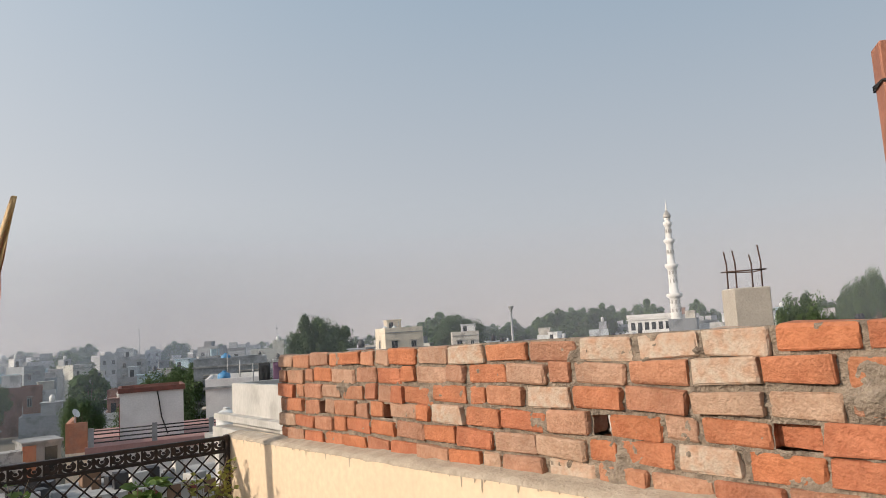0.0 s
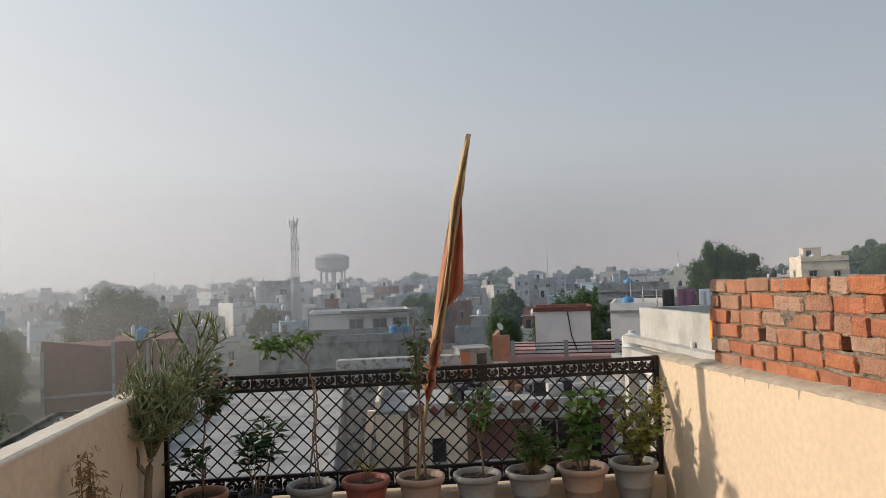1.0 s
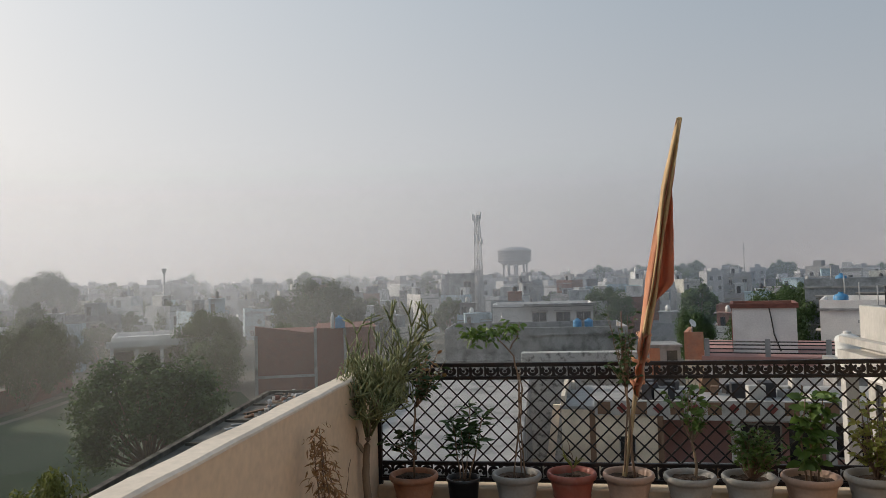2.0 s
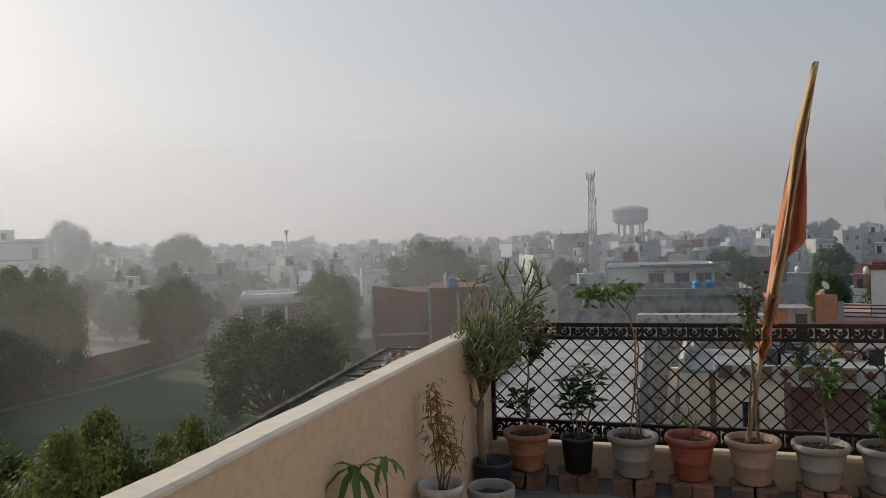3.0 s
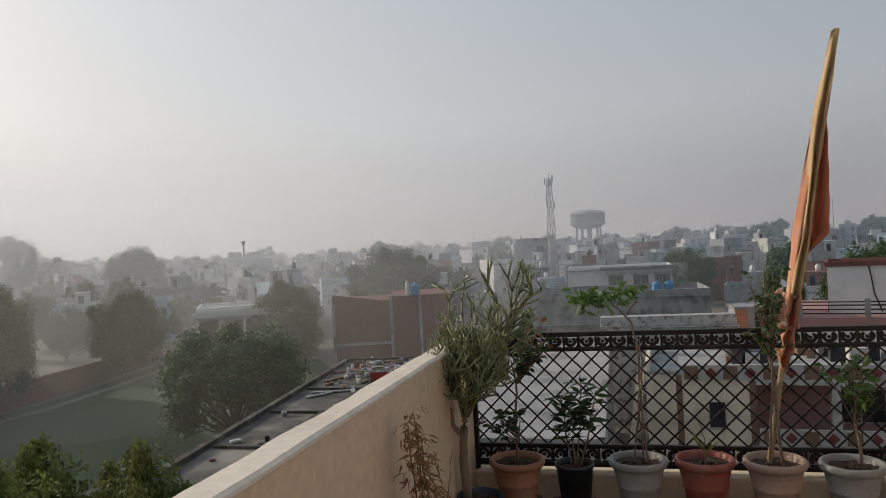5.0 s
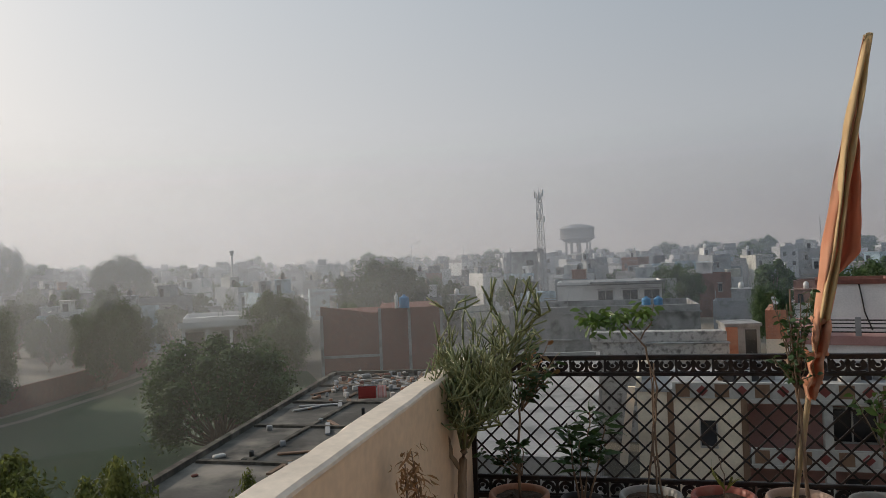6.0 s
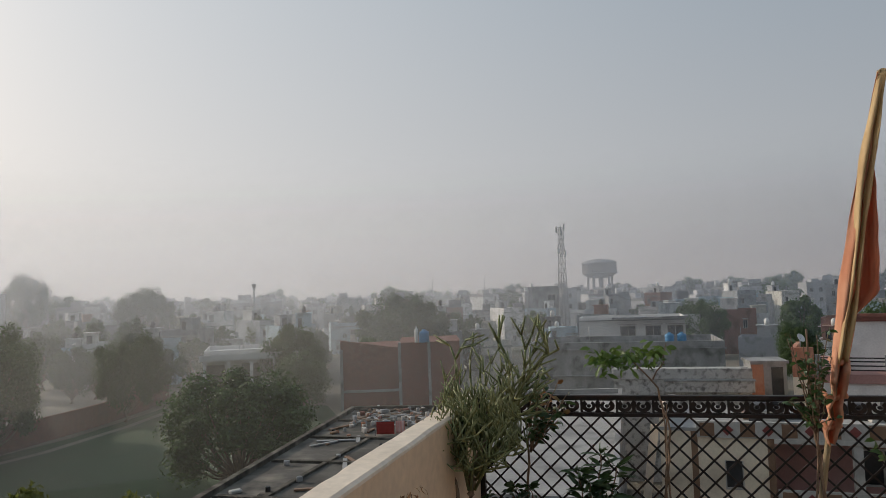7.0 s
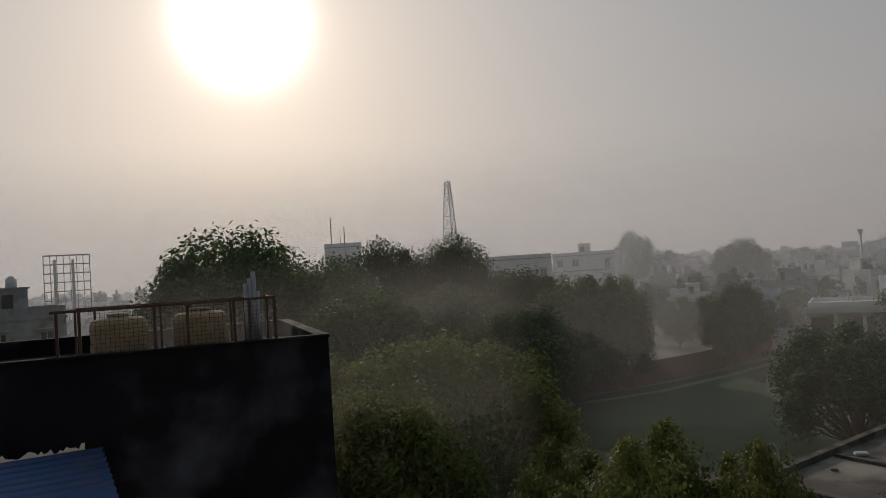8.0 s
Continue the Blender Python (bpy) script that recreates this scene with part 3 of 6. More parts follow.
# ---- pots and plants ----
def brick_mesh(seed, l=0.225, w=0.108, h=0.072, wear=0.004, mat="brick", edge=0.007):
    q = random.Random(seed)
    s = Shape().box(-l / 2, l / 2, -w / 2, w / 2, -h / 2, h / 2)
    s.v = [tuple(c + q.uniform(-wear, wear) for c in p) for p in s.v]
    s = rounded(s, edge, 2)
    s.v = [tuple(c + q.uniform(-wear, wear) * 0.5 for c in p) for p in s.v]
    return s.mesh("brick", mat)


POT_BRICK = [brick_mesh(i, 0.21, 0.112, 0.1, 0.006, mat="dark_brick", edge=0.012) for i in range(6)]


def pot(x, y, rim, z0, z1, mat, label, rolled=True, brick=True):
    t = thing("plant_pot", label, "plant pot", pose(x, y, z0), group="pots along the railing" if brick else "")
    h, b = z1 - z0, rim * (0.6 if rolled else 0.74)
    if rolled:
        prof = [(0, 0), (b, 0), (b * 1.04, h * 0.05), (b * 1.1, h * 0.2), (b * 1.2, h * 0.4), (b * 1.26, h * 0.42), (b * 1.27, h * 0.46), (b * 1.24, h * 0.48), (rim * 0.86, h * 0.78), (rim * 0.87, h * 0.82), (rim * 0.96, h * 0.84), (rim, h * 0.89), (rim, h * 0.95), (rim * 0.97, h * 0.99), (rim * 0.92, h), (rim * 0.86, h * 0.98), (rim * 0.83, h * 0.9), (rim * 0.8, h * 0.8)]
    else:
        prof = [(0, 0), (b, 0), (rim * 0.93, h * 0.9), (rim, h * 0.91), (rim, h), (rim * 0.93, h), (rim * 0.9, h * 0.85)]
    part("pot_body", Shape().lathe(prof, 36), mat, t)
    so = Shape()
    rings, k = 4, 20
    pts = [(0, 0, h * 0.86)]
    for i in range(1, rings + 1):
        for j in range(k):
            a = 2 * math.pi * j / k
            pts.append((rim * 0.83 * i / rings * math.cos(a), rim * 0.83 * i / rings * math.sin(a), h * 0.85 + rnd.uniform(-0.008, 0.01)))
    fs = [(0, 1 + j, 1 + (j + 1) % k) for j in range(k)]
    for i in range(rings - 1):
        for j in range(k):
            o, jn = 1 + i * k, (j + 1) % k
            fs.append((o + j, o + k + j, o + k + jn, o + jn))
    so.add(pts, fs)
    for _ in range(14):
        a, rr = rnd.uniform(0, 6.28), rnd.uniform(0, rim * 0.7)
        c = Vector((rr * math.cos(a), rr * math.sin(a), h * 0.86))
        so.leaf(c, (rnd.uniform(-1, 1), rnd.uniform(-1, 1), 0.2), rnd.uniform(0.02, 0.04), 0.012)
    part("soil", so, "soil", t)
    if brick:
        for i, dx in enumerate((-0.062, 0.062)):
            o = part("loose_brick", rnd.choice(POT_BRICK), None, None, at=pose(x + dx, y - 0.01, FLOOR + 0.05, 0, 0, 90 + rnd.uniform(-9, 9)))
            tagged(o, "old sooty clay brick laid under a plant pot", "brick", "bricks under the pots")
    return t


def plant(name, label, x, y, z):
    return thing(name, label, "potted plant", pose(x, y, z))


def stem(sh, pts, r0, r1, n=6, wob=0.006):
    """A stem through rough points, wobbling a little; returns its finer points."""
    fine = []
    pts = [Vector(p) for p in pts]
    for i in range(len(pts) - 1):
        for k in range(4):
            fine.append(pts[i].lerp(pts[i + 1], k / 4) + Vector((rnd.uniform(-wob, wob), rnd.uniform(-wob, wob), 0)))
    fine.append(pts[-1])
    sh.tube(fine, [r0 + (r1 - r0) * i / (len(fine) - 1) for i in range(len(fine))], n)
    return fine


def spray(leaves, wood, base, height, spread, twigs, per, length, width, lean=(0, 0), low=0.25):
    """A small bush: twigs fanning out of a base, with leaves along them."""
    base = Vector(base)
    for _ in range(twigs):
        a, f = rnd.uniform(0, 6.28), rnd.uniform(low, 1)
        end = base + Vector((lean[0] + spread * math.sqrt(rnd.random()) * math.cos(a), lean[1] + spread * 0.75 * math.sqrt(rnd.random()) * math.sin(a), height * f))
        mid = base.lerp(end, 0.5) + Vector((rnd.uniform(-0.02, 0.02), rnd.uniform(-0.02, 0.02), 0.05 * f))
        line = stem(wood, [base, mid, end], 0.004, 0.0015, 4, 0.003)
        for k in range(per):
            p = line[rnd.randrange(len(line) // 3, len(line))]
            b = rnd.uniform(0, 6.28)
            leaves.leaf(p, (math.cos(b), math.sin(b), rnd.uniform(-0.3, 0.7)), length * rnd.uniform(0.6, 1.15), width * rnd.uniform(0.7, 1.1), droop=rnd.uniform(0.1, 0.45))


PY = 4.035
PZ = FLOOR + 0.104
pots = [(-0.735, 0.152, 0.405, "terracotta", "terracotta brown plant pot with a rolled rim on two bricks", True),
        (-0.427, 0.104, 0.385, "black", "small black plastic nursery pot on two bricks", False),
        (-0.100, 0.150, 0.418, "greypot", "weathered grey plant pot with rolled rim on two bricks", True),
        (0.228, 0.148, 0.428, "redpot", "brick-red plastic plant pot on two bricks", True),
        (0.560, 0.150, 0.428, "pinkpot", "faded pink-beige plant pot on two bricks", True),
        (0.909, 0.150, 0.420, "greypot", "weathered grey plant pot with rolled rim on two bricks", True),
        (1.240, 0.153, 0.420, "greypot", "weathered grey plant pot with rolled rim on two bricks", True),
        (1.576, 0.160, 0.425, "pinkpot", "faded pink-beige plant pot on two bricks", True),
        (1.908, 0.150, 0.434, "greypot", "grey plant pot with a broken rim in the corner", True)]
for x, r, z, m, lab, rolled in pots:
    pot(x, PY, r, PZ, z, m, lab, rolled)

# spindly shrub with reddish leaf tips, in the terracotta pot
t = plant("flowering_shrub", "spindly shrub with green and reddish leaves in the terracotta pot", -0.735, PY, 0.39)
w, a, b = Shape(), Shape(), Shape()
main = stem(w, [(0, 0, -0.03), (0.01, 0, 0.3), (0.03, 0.0, 0.55), (0.06, -0.02, 0.74)], 0.008, 0.004)
spray(a, w, (0.02, -0.01, 0.10), 0.22, 0.16, 9, 9, 0.055, 0.028, (-0.04, -0.03))
spray(a, w, (0.03, -0.01, 0.42), 0.40, 0.17, 16, 8, 0.055, 0.026, (0.04, -0.03))
spray(b, w, (0.06, -0.02, 0.46), 0.36, 0.15, 8, 6, 0.05, 0.022, (0.08, -0.04))
part("stem", w, "twig", t), part("leaves", a, "leaf_dark", t), part("young_leaves", b, "leaf_red", t, "reddish young leaves")

t = plant("oleander", "young oleander with long dark leaves in the black pot", -0.427, PY, 0.37)
w, a = Shape(), Shape()
for dx, h in ((-0.03, 0.36), (0.03, 0.44), (0.07, 0.38), (0.0, 0.30)):
    line = stem(w, [(dx * 0.4, 0, -0.03), (dx * 1.2, -0.01, h * 0.5), (dx * 1.8, -0.02, h)], 0.006, 0.003)
    for p in line[4:]:
        for _ in range(7):
            q = rnd.uniform(0, 6.28)
            a.leaf(p, (math.cos(q), math.sin(q), rnd.uniform(-0.1, 0.9)), rnd.uniform(0.07, 0.12), rnd.uniform(0.018, 0.028))
part("stem", w, "twig", t), part("leaves", a, "leaf_dark", t)

t = plant("leaning_sapling", "tall bare-stemmed sapling bent over with a leafy tuft", -0.1, PY, 0.4)
w, a = Shape(), Shape()
stem(w, [(-0.02, 0, -0.03), (0.02, 0.01, 0.25), (0.05, 0.0, 0.52), (0.0, -0.02, 0.72), (-0.11, -0.05, 0.86)], 0.0065, 0.004)
stem(w, [(0.03, 0.01, -0.03), (0.02, -0.01, 0.3), (0.04, 0.01, 0.64)], 0.0055, 0.0025)
stem(w, [(0.055, 0.0, -0.03), (0.03, 0.02, 0.3), (0.02, 0.01, 0.62)], 0.006, 0.003)
stem(w, [(-0.02, -0.02, 0.76), (0.03, -0.05, 0.84), (0.05, -0.05, 0.93)], 0.004, 0.002)
for c, nn in (((-0.14, -0.06, 0.87), 60), ((-0.24, -0.06, 0.86), 70), ((-0.02, -0.05, 0.88), 60)):
    for _ in range(nn):
        q = rnd.uniform(0, 6.28)
        p = Vector(c) + Vector((rnd.gauss(0, 0.035), rnd.gauss(0, 0.035), rnd.gauss(0, 0.026)))
        a.leaf(p, (math.cos(q), math.sin(q), rnd.uniform(-1.3, 0.3)), rnd.uniform(0.035, 0.065), rnd.uniform(0.016, 0.026))
part("stem", w, "twig", t), part("leaves", a, "leaf", t)

t = plant("seedling", "small grassy seedling in the red pot", 0.228, PY, 0.41)
w, a = Shape(), Shape()
stem(w, [(0, 0, -0.03), (0.01, 0, 0.08), (-0.02, 0, 0.2)], 0.004, 0.002)
for _ in range(14):
    q = rnd.uniform(0, 6.28)
    a.leaf((0.01, 0, 0.03), (math.cos(q) * 0.7, math.sin(q) * 0.7, 1), rnd.uniform(0.09, 0.17), 0.009, droop=0.3)
part("stem", w, "twig", t), part("leaves", a, "leaf_yellow", t)

t = plant("rose_bush", "straggly bush tied beside the flag pole", 0.56, PY, 0.41)
w, a = Shape(), Shape()
stem(w, [(0.03, 0, -0.03), (0.02, 0.0, 0.3), (0.0, -0.02, 0.55), (-0.01, -0.02, 0.97)], 0.009, 0.004)
stem(w, [(-0.02, 0.02, -0.03), (0.0, 0.0, 0.3), (0.02, -0.03, 0.62)], 0.007, 0.003)
spray(a, w, (0.0, -0.03, 0.52), 0.48, 0.11, 22, 8, 0.045, 0.024, (-0.01, -0.03), 0.1)
part("stem", w, "twig", t), part("leaves", a, "leaf_dark", t)

t = plant("lemon_sapling", "thin sapling with sparse broad leaves", 0.909, PY, 0.40)
w, a = Shape(), Shape()
stem(w, [(0.04, 0, -0.03), (0.03, 0.0, 0.15), (0.0, -0.01, 0.35), (0.01, 0, 0.5)], 0.009, 0.004)
spray(a, w, (0.02, 0, 0.20), 0.42, 0.15, 15, 7, 0.065, 0.034, (0.0, -0.02), 0.2)
part("stem", w, "bark", t), part("leaves", a, "leaf", t)

t = plant("jasmine_bush", "dense low jasmine bush in a grey pot", 1.24, PY, 0.40)
w, a = Shape(), Shape()
spray(a, w, (0.01, 0, -0.02), 0.33, 0.19, 44, 13, 0.045, 0.022, (0.03, -0.02), 0.4)
part("stem", w, "twig", t), part("leaves", a, "leaf", t)

t = plant("broadleaf_plant", "upright plant with bright broad green leaves", 1.576, PY, 0.40)
w, a = Shape(), Shape()
for dx in (-0.03, 0.0, 0.04):
    line = stem(w, [(dx, 0, -0.03), (dx * 1.5, -0.01, 0.22), (dx * 1.3 + 0.02, -0.02, 0.46)], 0.007, 0.003)
    for p in line[2:]:
        for _ in range(7):
            q = rnd.uniform(0, 6.28)
            a.leaf(p, (math.cos(q), math.sin(q), rnd.uniform(-0.4, 0.6)), rnd.uniform(0.06, 0.11), rnd.uniform(0.035, 0.055))
part("stem", w, "twig", t), part("leaves", a, "leaf", t)

t = plant("croton_bush", "yellow-green bush leaning against the parapet corner", 1.908, PY, 0.41)
w, a = Shape(), Shape()
spray(a, w, (0.02, 0, -0.02), 0.50, 0.20, 40, 11, 0.052, 0.027, (0.04, -0.06), 0.3)
spray(a, w, (0.10, 0, 0.2), 0.35, 0.07, 7, 6, 0.05, 0.026, (0.08, -0.03), 0.5)
part("stem", w, "twig", t), part("leaves", a, "leaf_yellow", t)


# pencil cactus in the corner, in a dark blue drum
def pencil_cactus():
    pot(-0.885, 3.74, 0.118, FLOOR + 0.002, 0.30, "bluebucket", "dark blue plastic drum used as a planter", False, False)
    t = plant("pencil_cactus", "large pencil cactus bush with thin green stick stems", -0.952, 3.75, 0.28)
    w, g = Shape(), Shape()
    stem(w, [(0, 0, -0.03), (-0.01, 0, 0.2), (0.0, 0.0, 0.36), (0.02, 0, 0.5)], 0.024, 0.017, 10, 0.003)
    stem(w, [(-0.005, 0, 0.30), (-0.05, -0.02, 0.38), (-0.075, -0.03, 0.52), (-0.06, -0.02, 0.62)], 0.013, 0.008, 8, 0.003)
    stem(w, [(0.0, 0, 0.47), (0.04, 0, 0.56), (0.10, 0.0, 0.66)], 0.014, 0.010, 8, 0.003)
    def grow(p, d, r, depth, x0, x1, z1):
        d = d.normalized()
        q = p + d * rnd.uniform(0.05, 0.105)
        g.tube([p, q], [r, r * 0.86], 5)
        if depth == 0:
            return
        for k in range(rnd.choice((1, 2, 2, 3))):
            e = d + Vector((rnd.uniform(-1, 1), rnd.uniform(-0.8, 0.8), rnd.uniform(-0.25, 0.7))) * 0.85
            if q.x < x0:
                e.x = abs(e.x) * 0.7
            elif q.x > x1:
                e.x = -abs(e.x) * 0.5
            if abs(q.y) > 0.17:
                e.y = -0.4 * q.y / abs(q.y)
            e.z = abs(e.z) + 0.1 if q.z < z1 else e.z * 0.25
            grow(q, e, r * 0.9, depth - 1, x0, x1, z1)
    # limbs fan out from the trunk, each with rows of jointed sticks
    for i in range(15):
        a = 2.4 * i
        foot = Vector((0.01 + 0.02 * math.cos(a), 0.02 * math.sin(a), rnd.uniform(0.40, 0.52)))
        head = Vector((0.045 + 0.16 * math.cos(a) * (0.4 + 0.6 * (i % 3) / 2), 0.12 * math.sin(a), rnd.uniform(0.58, 0.78)))
        g.tube([foot, foot.lerp(head, 0.5) + Vector((0.02 * math.cos(a), 0.02 * math.sin(a), 0)), head], [0.0075, 0.0065, 0.0055], 6)
        for k in range(5):
            p = foot.lerp(head, 0.2 + 0.18 * k)
            grow(p, Vector((math.cos(a) * 0.6 + rnd.uniform(-.7, .7), math.sin(a) * 0.5 + rnd.uniform(-.6, .6), rnd.uniform(-0.25, 1.1))), 0.0046, 3, -0.11, 0.20, 1.02)
    # a few tall bare sticks
    for x in (-0.03, 0.02, 0.07):
        p, q = Vector((0.045 + 0.5 * (x - 0.02), 0, 0.62)), Vector((x, rnd.uniform(-.05, .05), 0.92))
        g.tube([p, q], [0.007, 0.0055], 6)
        grow(q, Vector((x, 0, 1.0)), 0.0055, 2, -0.10, 0.16, 1.06)
    fork = [Vector(v) for v in ((0.10, 0, 0.62), (0.19, 0.01, 0.76), (0.27, 0.0, 0.90))]
    g.tube(fork, [0.010, 0.009, 0.0075], 6)
    for k, (dx, dz) in enumerate(((-0.75, 1.0), (0.1, 1.0), (0.7, 0.8), (0.4, 0.5))):
        grow(fork[2], Vector((dx, 0.2 * (-1) ** k, dz)), 0.0072, 3, 0.16, 0.38, 1.22)
    for k in range(14):
        p = fork[0].lerp(fork[2], rnd.uniform(0.3, 1))
        grow(p, Vector((rnd.uniform(-0.2, 1), rnd.uniform(-.6, .6), rnd.uniform(-0.1, 0.9))), 0.0052, 2, 0.12, 0.36, 0.98)
    part("trunk", w, "bark", t), part("foliage", g, "pencil", t)


pencil_cactus()

# things along the west parapet
pot(-0.885, 2.74, 0.105, FLOOR + 0.002, 0.495, "bucket", "white paint bucket reused as a planter", False, False)
t = plant("withered_plant", "withered brown plant in a paint bucket", -0.885, 2.74, 0.47)
w, a = Shape(), Shape()
for dx, dy, h in ((-0.03, 0, 0.44), (0.0, 0.01, 0.48), (0.03, -0.02, 0.40), (0.05, 0.03, 0.30)):
    line = stem(w, [(dx * 0.2, dy * 0.2, -0.03), (dx, dy, h * 0.4), (dx * 0.7 - 0.02, dy, h)], 0.005, 0.002, 5, 0.006)
    for p in line[4:]:
        for _ in range(15):
            q = rnd.uniform(0, 6.28)
            a.leaf(p + Vector((rnd.gauss(0, 0.024), rnd.gauss(0, 0.02), rnd.gauss(0, 0.015))), (math.cos(q), math.sin(q), rnd.uniform(-1.6, 0.2)), rnd.uniform(0.03, 0.06), 0.009, droop=0.6)
stem(w, [(0.02, 0, 0.04), (0.09, 0.02, 0.16), (0.12, 0.02, 0.34)], 0.003, 0.0015, 4)
part("stem", w, "twig", t), part("leaves", a, "leaf_dead", t)
pot(-0.70, 2.94, 0.115, FLOOR + 0.002, 0.43, "greypot", "grey round planter bowl beside the bucket", True, False)

t = plant("mango_seedling", "young mango plant with long drooping leaves", -0.88, 1.88, 0.36)
w, a = Shape(), Shape()
pot(-0.88, 1.88, 0.11, FLOOR + 0.002, 0.35, "greypot", "small grey planter by the parapet", True, False)
stem(w, [(0, 0, -0.03), (-0.02, 0.02, 0.25), (-0.05, 0.03, 0.47)], 0.007, 0.004)
stem(w, [(0.02, 0, -0.03), (0.08, 0.02, 0.25), (0.06, 0.04, 0.50)], 0.005, 0.003)
for c, nn, ln in (((-0.05, 0.03, 0.47), 11, 0.19), ((-0.03, 0.02, 0.36), 8, 0.15), ((0.06, 0.04, 0.50), 6, 0.12), ((0.0, 0.02, 0.3), 5, 0.13)):
    for i in range(nn):
        q = 6.28 * i / nn + rnd.uniform(-0.3, 0.3)
        a.leaf(c, (math.cos(q), math.sin(q), rnd.uniform(-1.5, 0.2)), ln * rnd.uniform(0.7, 1.1), 0.03, (0, 0, 1), droop=0.5)
part("stem", w, "twig", t), part("leaves", a, "leaf", t)


# ---- the flag ----
def flag():
    t = thing("flag", "furled saffron and gold cloth flag tied to a leaning bamboo pole", "flag", pose(0, 0, 0))
    lo, hi = Vector((0.535, 4.06, 0.37)), Vector((0.932, 4.08, 2.525))
    def on(f):
        p = lo.lerp(hi, f)
        p.x -= 0.012 * math.sin(math.pi * f)
        return p
    s = Shape()
    pts, rad = [], []
    for i in range(41):
        f = i / 40
        pts.append(on(f))
        rad.append((0.014 - 0.004 * f) * (1.12 if i % 6 == 0 else 1))
    s.tube(pts, rad, 10)
    part("pole", s, "bamboo", t, "old bamboo pole")
    # cloth hanging down along the pole in folds; each layer goes from the pole's head to the knot
    def cloth(cols, width, mat, label, f0, f1, phase, depth, thick=0.0015, front=0.02):
        sh = Shape()
        rows = 48
        for i in range(rows + 1):
            f = f0 + (f1 - f0) * i / rows
            c = on(f)
            u = (f - f0) / (f1 - f0)
            l, r = width(u)
            for k in range(cols + 1):
                q = k / cols
                x = l + (r - l) * q
                fold = depth * math.sin(q * 9.5 + phase + 2.2 * u) * min(1, 4 * u) * (0.4 + abs(r - l) * 5)
                sh.v.append((c.x + x, c.y - front + fold + 0.006 * math.sin(u * 30 + q * 5), c.z + 0.004 * math.sin(17 * u + 4 * q)))
        for i in range(rows):
            for k in range(cols):
                o = i * (cols + 1) + k
                sh.f.append((o, o + 1, o + cols + 2, o + cols + 1))
                sh.smooth.append(True)
                sh.slot.append(0)
        ob = part("cloth", sh, mat, t, label)
        so = ob.modifiers.new("thickness", "SOLIDIFY")
        so.thickness = thick
        return ob
    def lerp_table(tab):
        def at(u):
            for (a, l0, r0), (b, l1, r1) in zip(tab, tab[1:]):
                if u <= b:
                    k = (u - a) / (b - a)
                    return l0 + (l1 - l0) * k, r0 + (r1 - r0) * k
            return tab[-1][1:]
        return at
    # u runs down from the head of the pole
    cloth(10, lerp_table([(0, -0.012, 0.012), (0.12, -0.02, 0.02), (0.25, -0.026, 0.03), (0.5, -0.03, 0.026), (0.68, -0.036, 0.036), (0.85, -0.026, 0.034), (1, -0.022, 0.03)]), "flag", "saffron cloth", 0.995, 0.36, 0.0, 0.05)
    cloth(8, lerp_table([(0, -0.012, 0.016), (0.15, -0.022, 0.02), (0.32, -0.034, 0.02), (0.5, -0.02, 0.022), (0.62, -0.008, 0.026), (0.8, -0.006, 0.036), (1, -0.02, 0.03)]), "flag_gold", "gold edging of the cloth", 0.998, 0.40, 1.4, 0.05, front=0.045)
    cloth(8, lerp_table([(0, 0.0, 0.012), (0.1, 0.0, 0.03), (0.55, 0.0, 0.098), (0.78, 0.0, 0.128), (0.9, 0.0, 0.05), (1, 0, 0.02)]), "flag_red", "red-orange cloth", 0.84, 0.46, 2.0, 0.03)
    cloth(8, lerp_table([(0, -0.02, 0.025), (0.15, -0.03, 0.04), (0.35, -0.038, 0.046), (0.5, -0.018, 0.03), (0.62, -0.04, 0.034), (0.75, -0.02, 0.045), (0.88, -0.034, 0.03), (1, -0.012, 0.022)]), "flag", "bunched saffron cloth round the pole", 0.43, 0.235, 3.0, 0.12)
    for f, r in ((0.40, 0.035), (0.33, 0.045), (0.27, 0.036)):
        c = on(f)
        k = Shape()
        k.tube([c + Vector((r * math.cos(a / 8 * 6.283), -0.015 + r * 0.8 * math.sin(a / 8 * 6.283), 0.012 * math.sin(a * 2))) for a in range(9)], 0.012, 6)
        part("knot", k, "flag", t, "twisted cloth knot")


flag()


# ---- ground, field and far setting ----
tagged(part("ground", Shape().add([(-2500, -2500, GROUND), (2500, -2500, GROUND), (2500, 2500, GROUND), (-2500, 2500, GROUND)], [(0, 1, 2, 3)]), "ground"), "dusty earth between the houses", "ground", kind="structure")
FZ = GROUND + 0.03
tagged(part("field", Shape().add([(-17, 30, FZ), (-46, 26, FZ), (-44.5, 49, FZ), (-46.5, 63, FZ), (-30, 66, FZ), (-20, 50, FZ)], [(5, 4, 3, 2, 1, 0)]), "grass"), "worn green playing field", "field", kind="structure")
s = Shape()
line = [(-49.5, 23), (-43.3, 34), (-42.1, 44), (-43, 54), (-44.7, 63), (-47.5, 70)]
for (x0, y0), (x1, y1) in zip(line, line[1:]):
    s.add([(x0 - 0.55, y0, FZ + 0.03), (x0 + 0.25, y0, FZ + 0.03), (x1 + 0.25, y1, FZ + 0.03), (x1 - 0.55, y1, FZ + 0.03)], [(0, 1, 2, 3)])
tagged(part("path", s, "path"), "pale dusty footpath along the field", "path", kind="structure")
s = Shape()
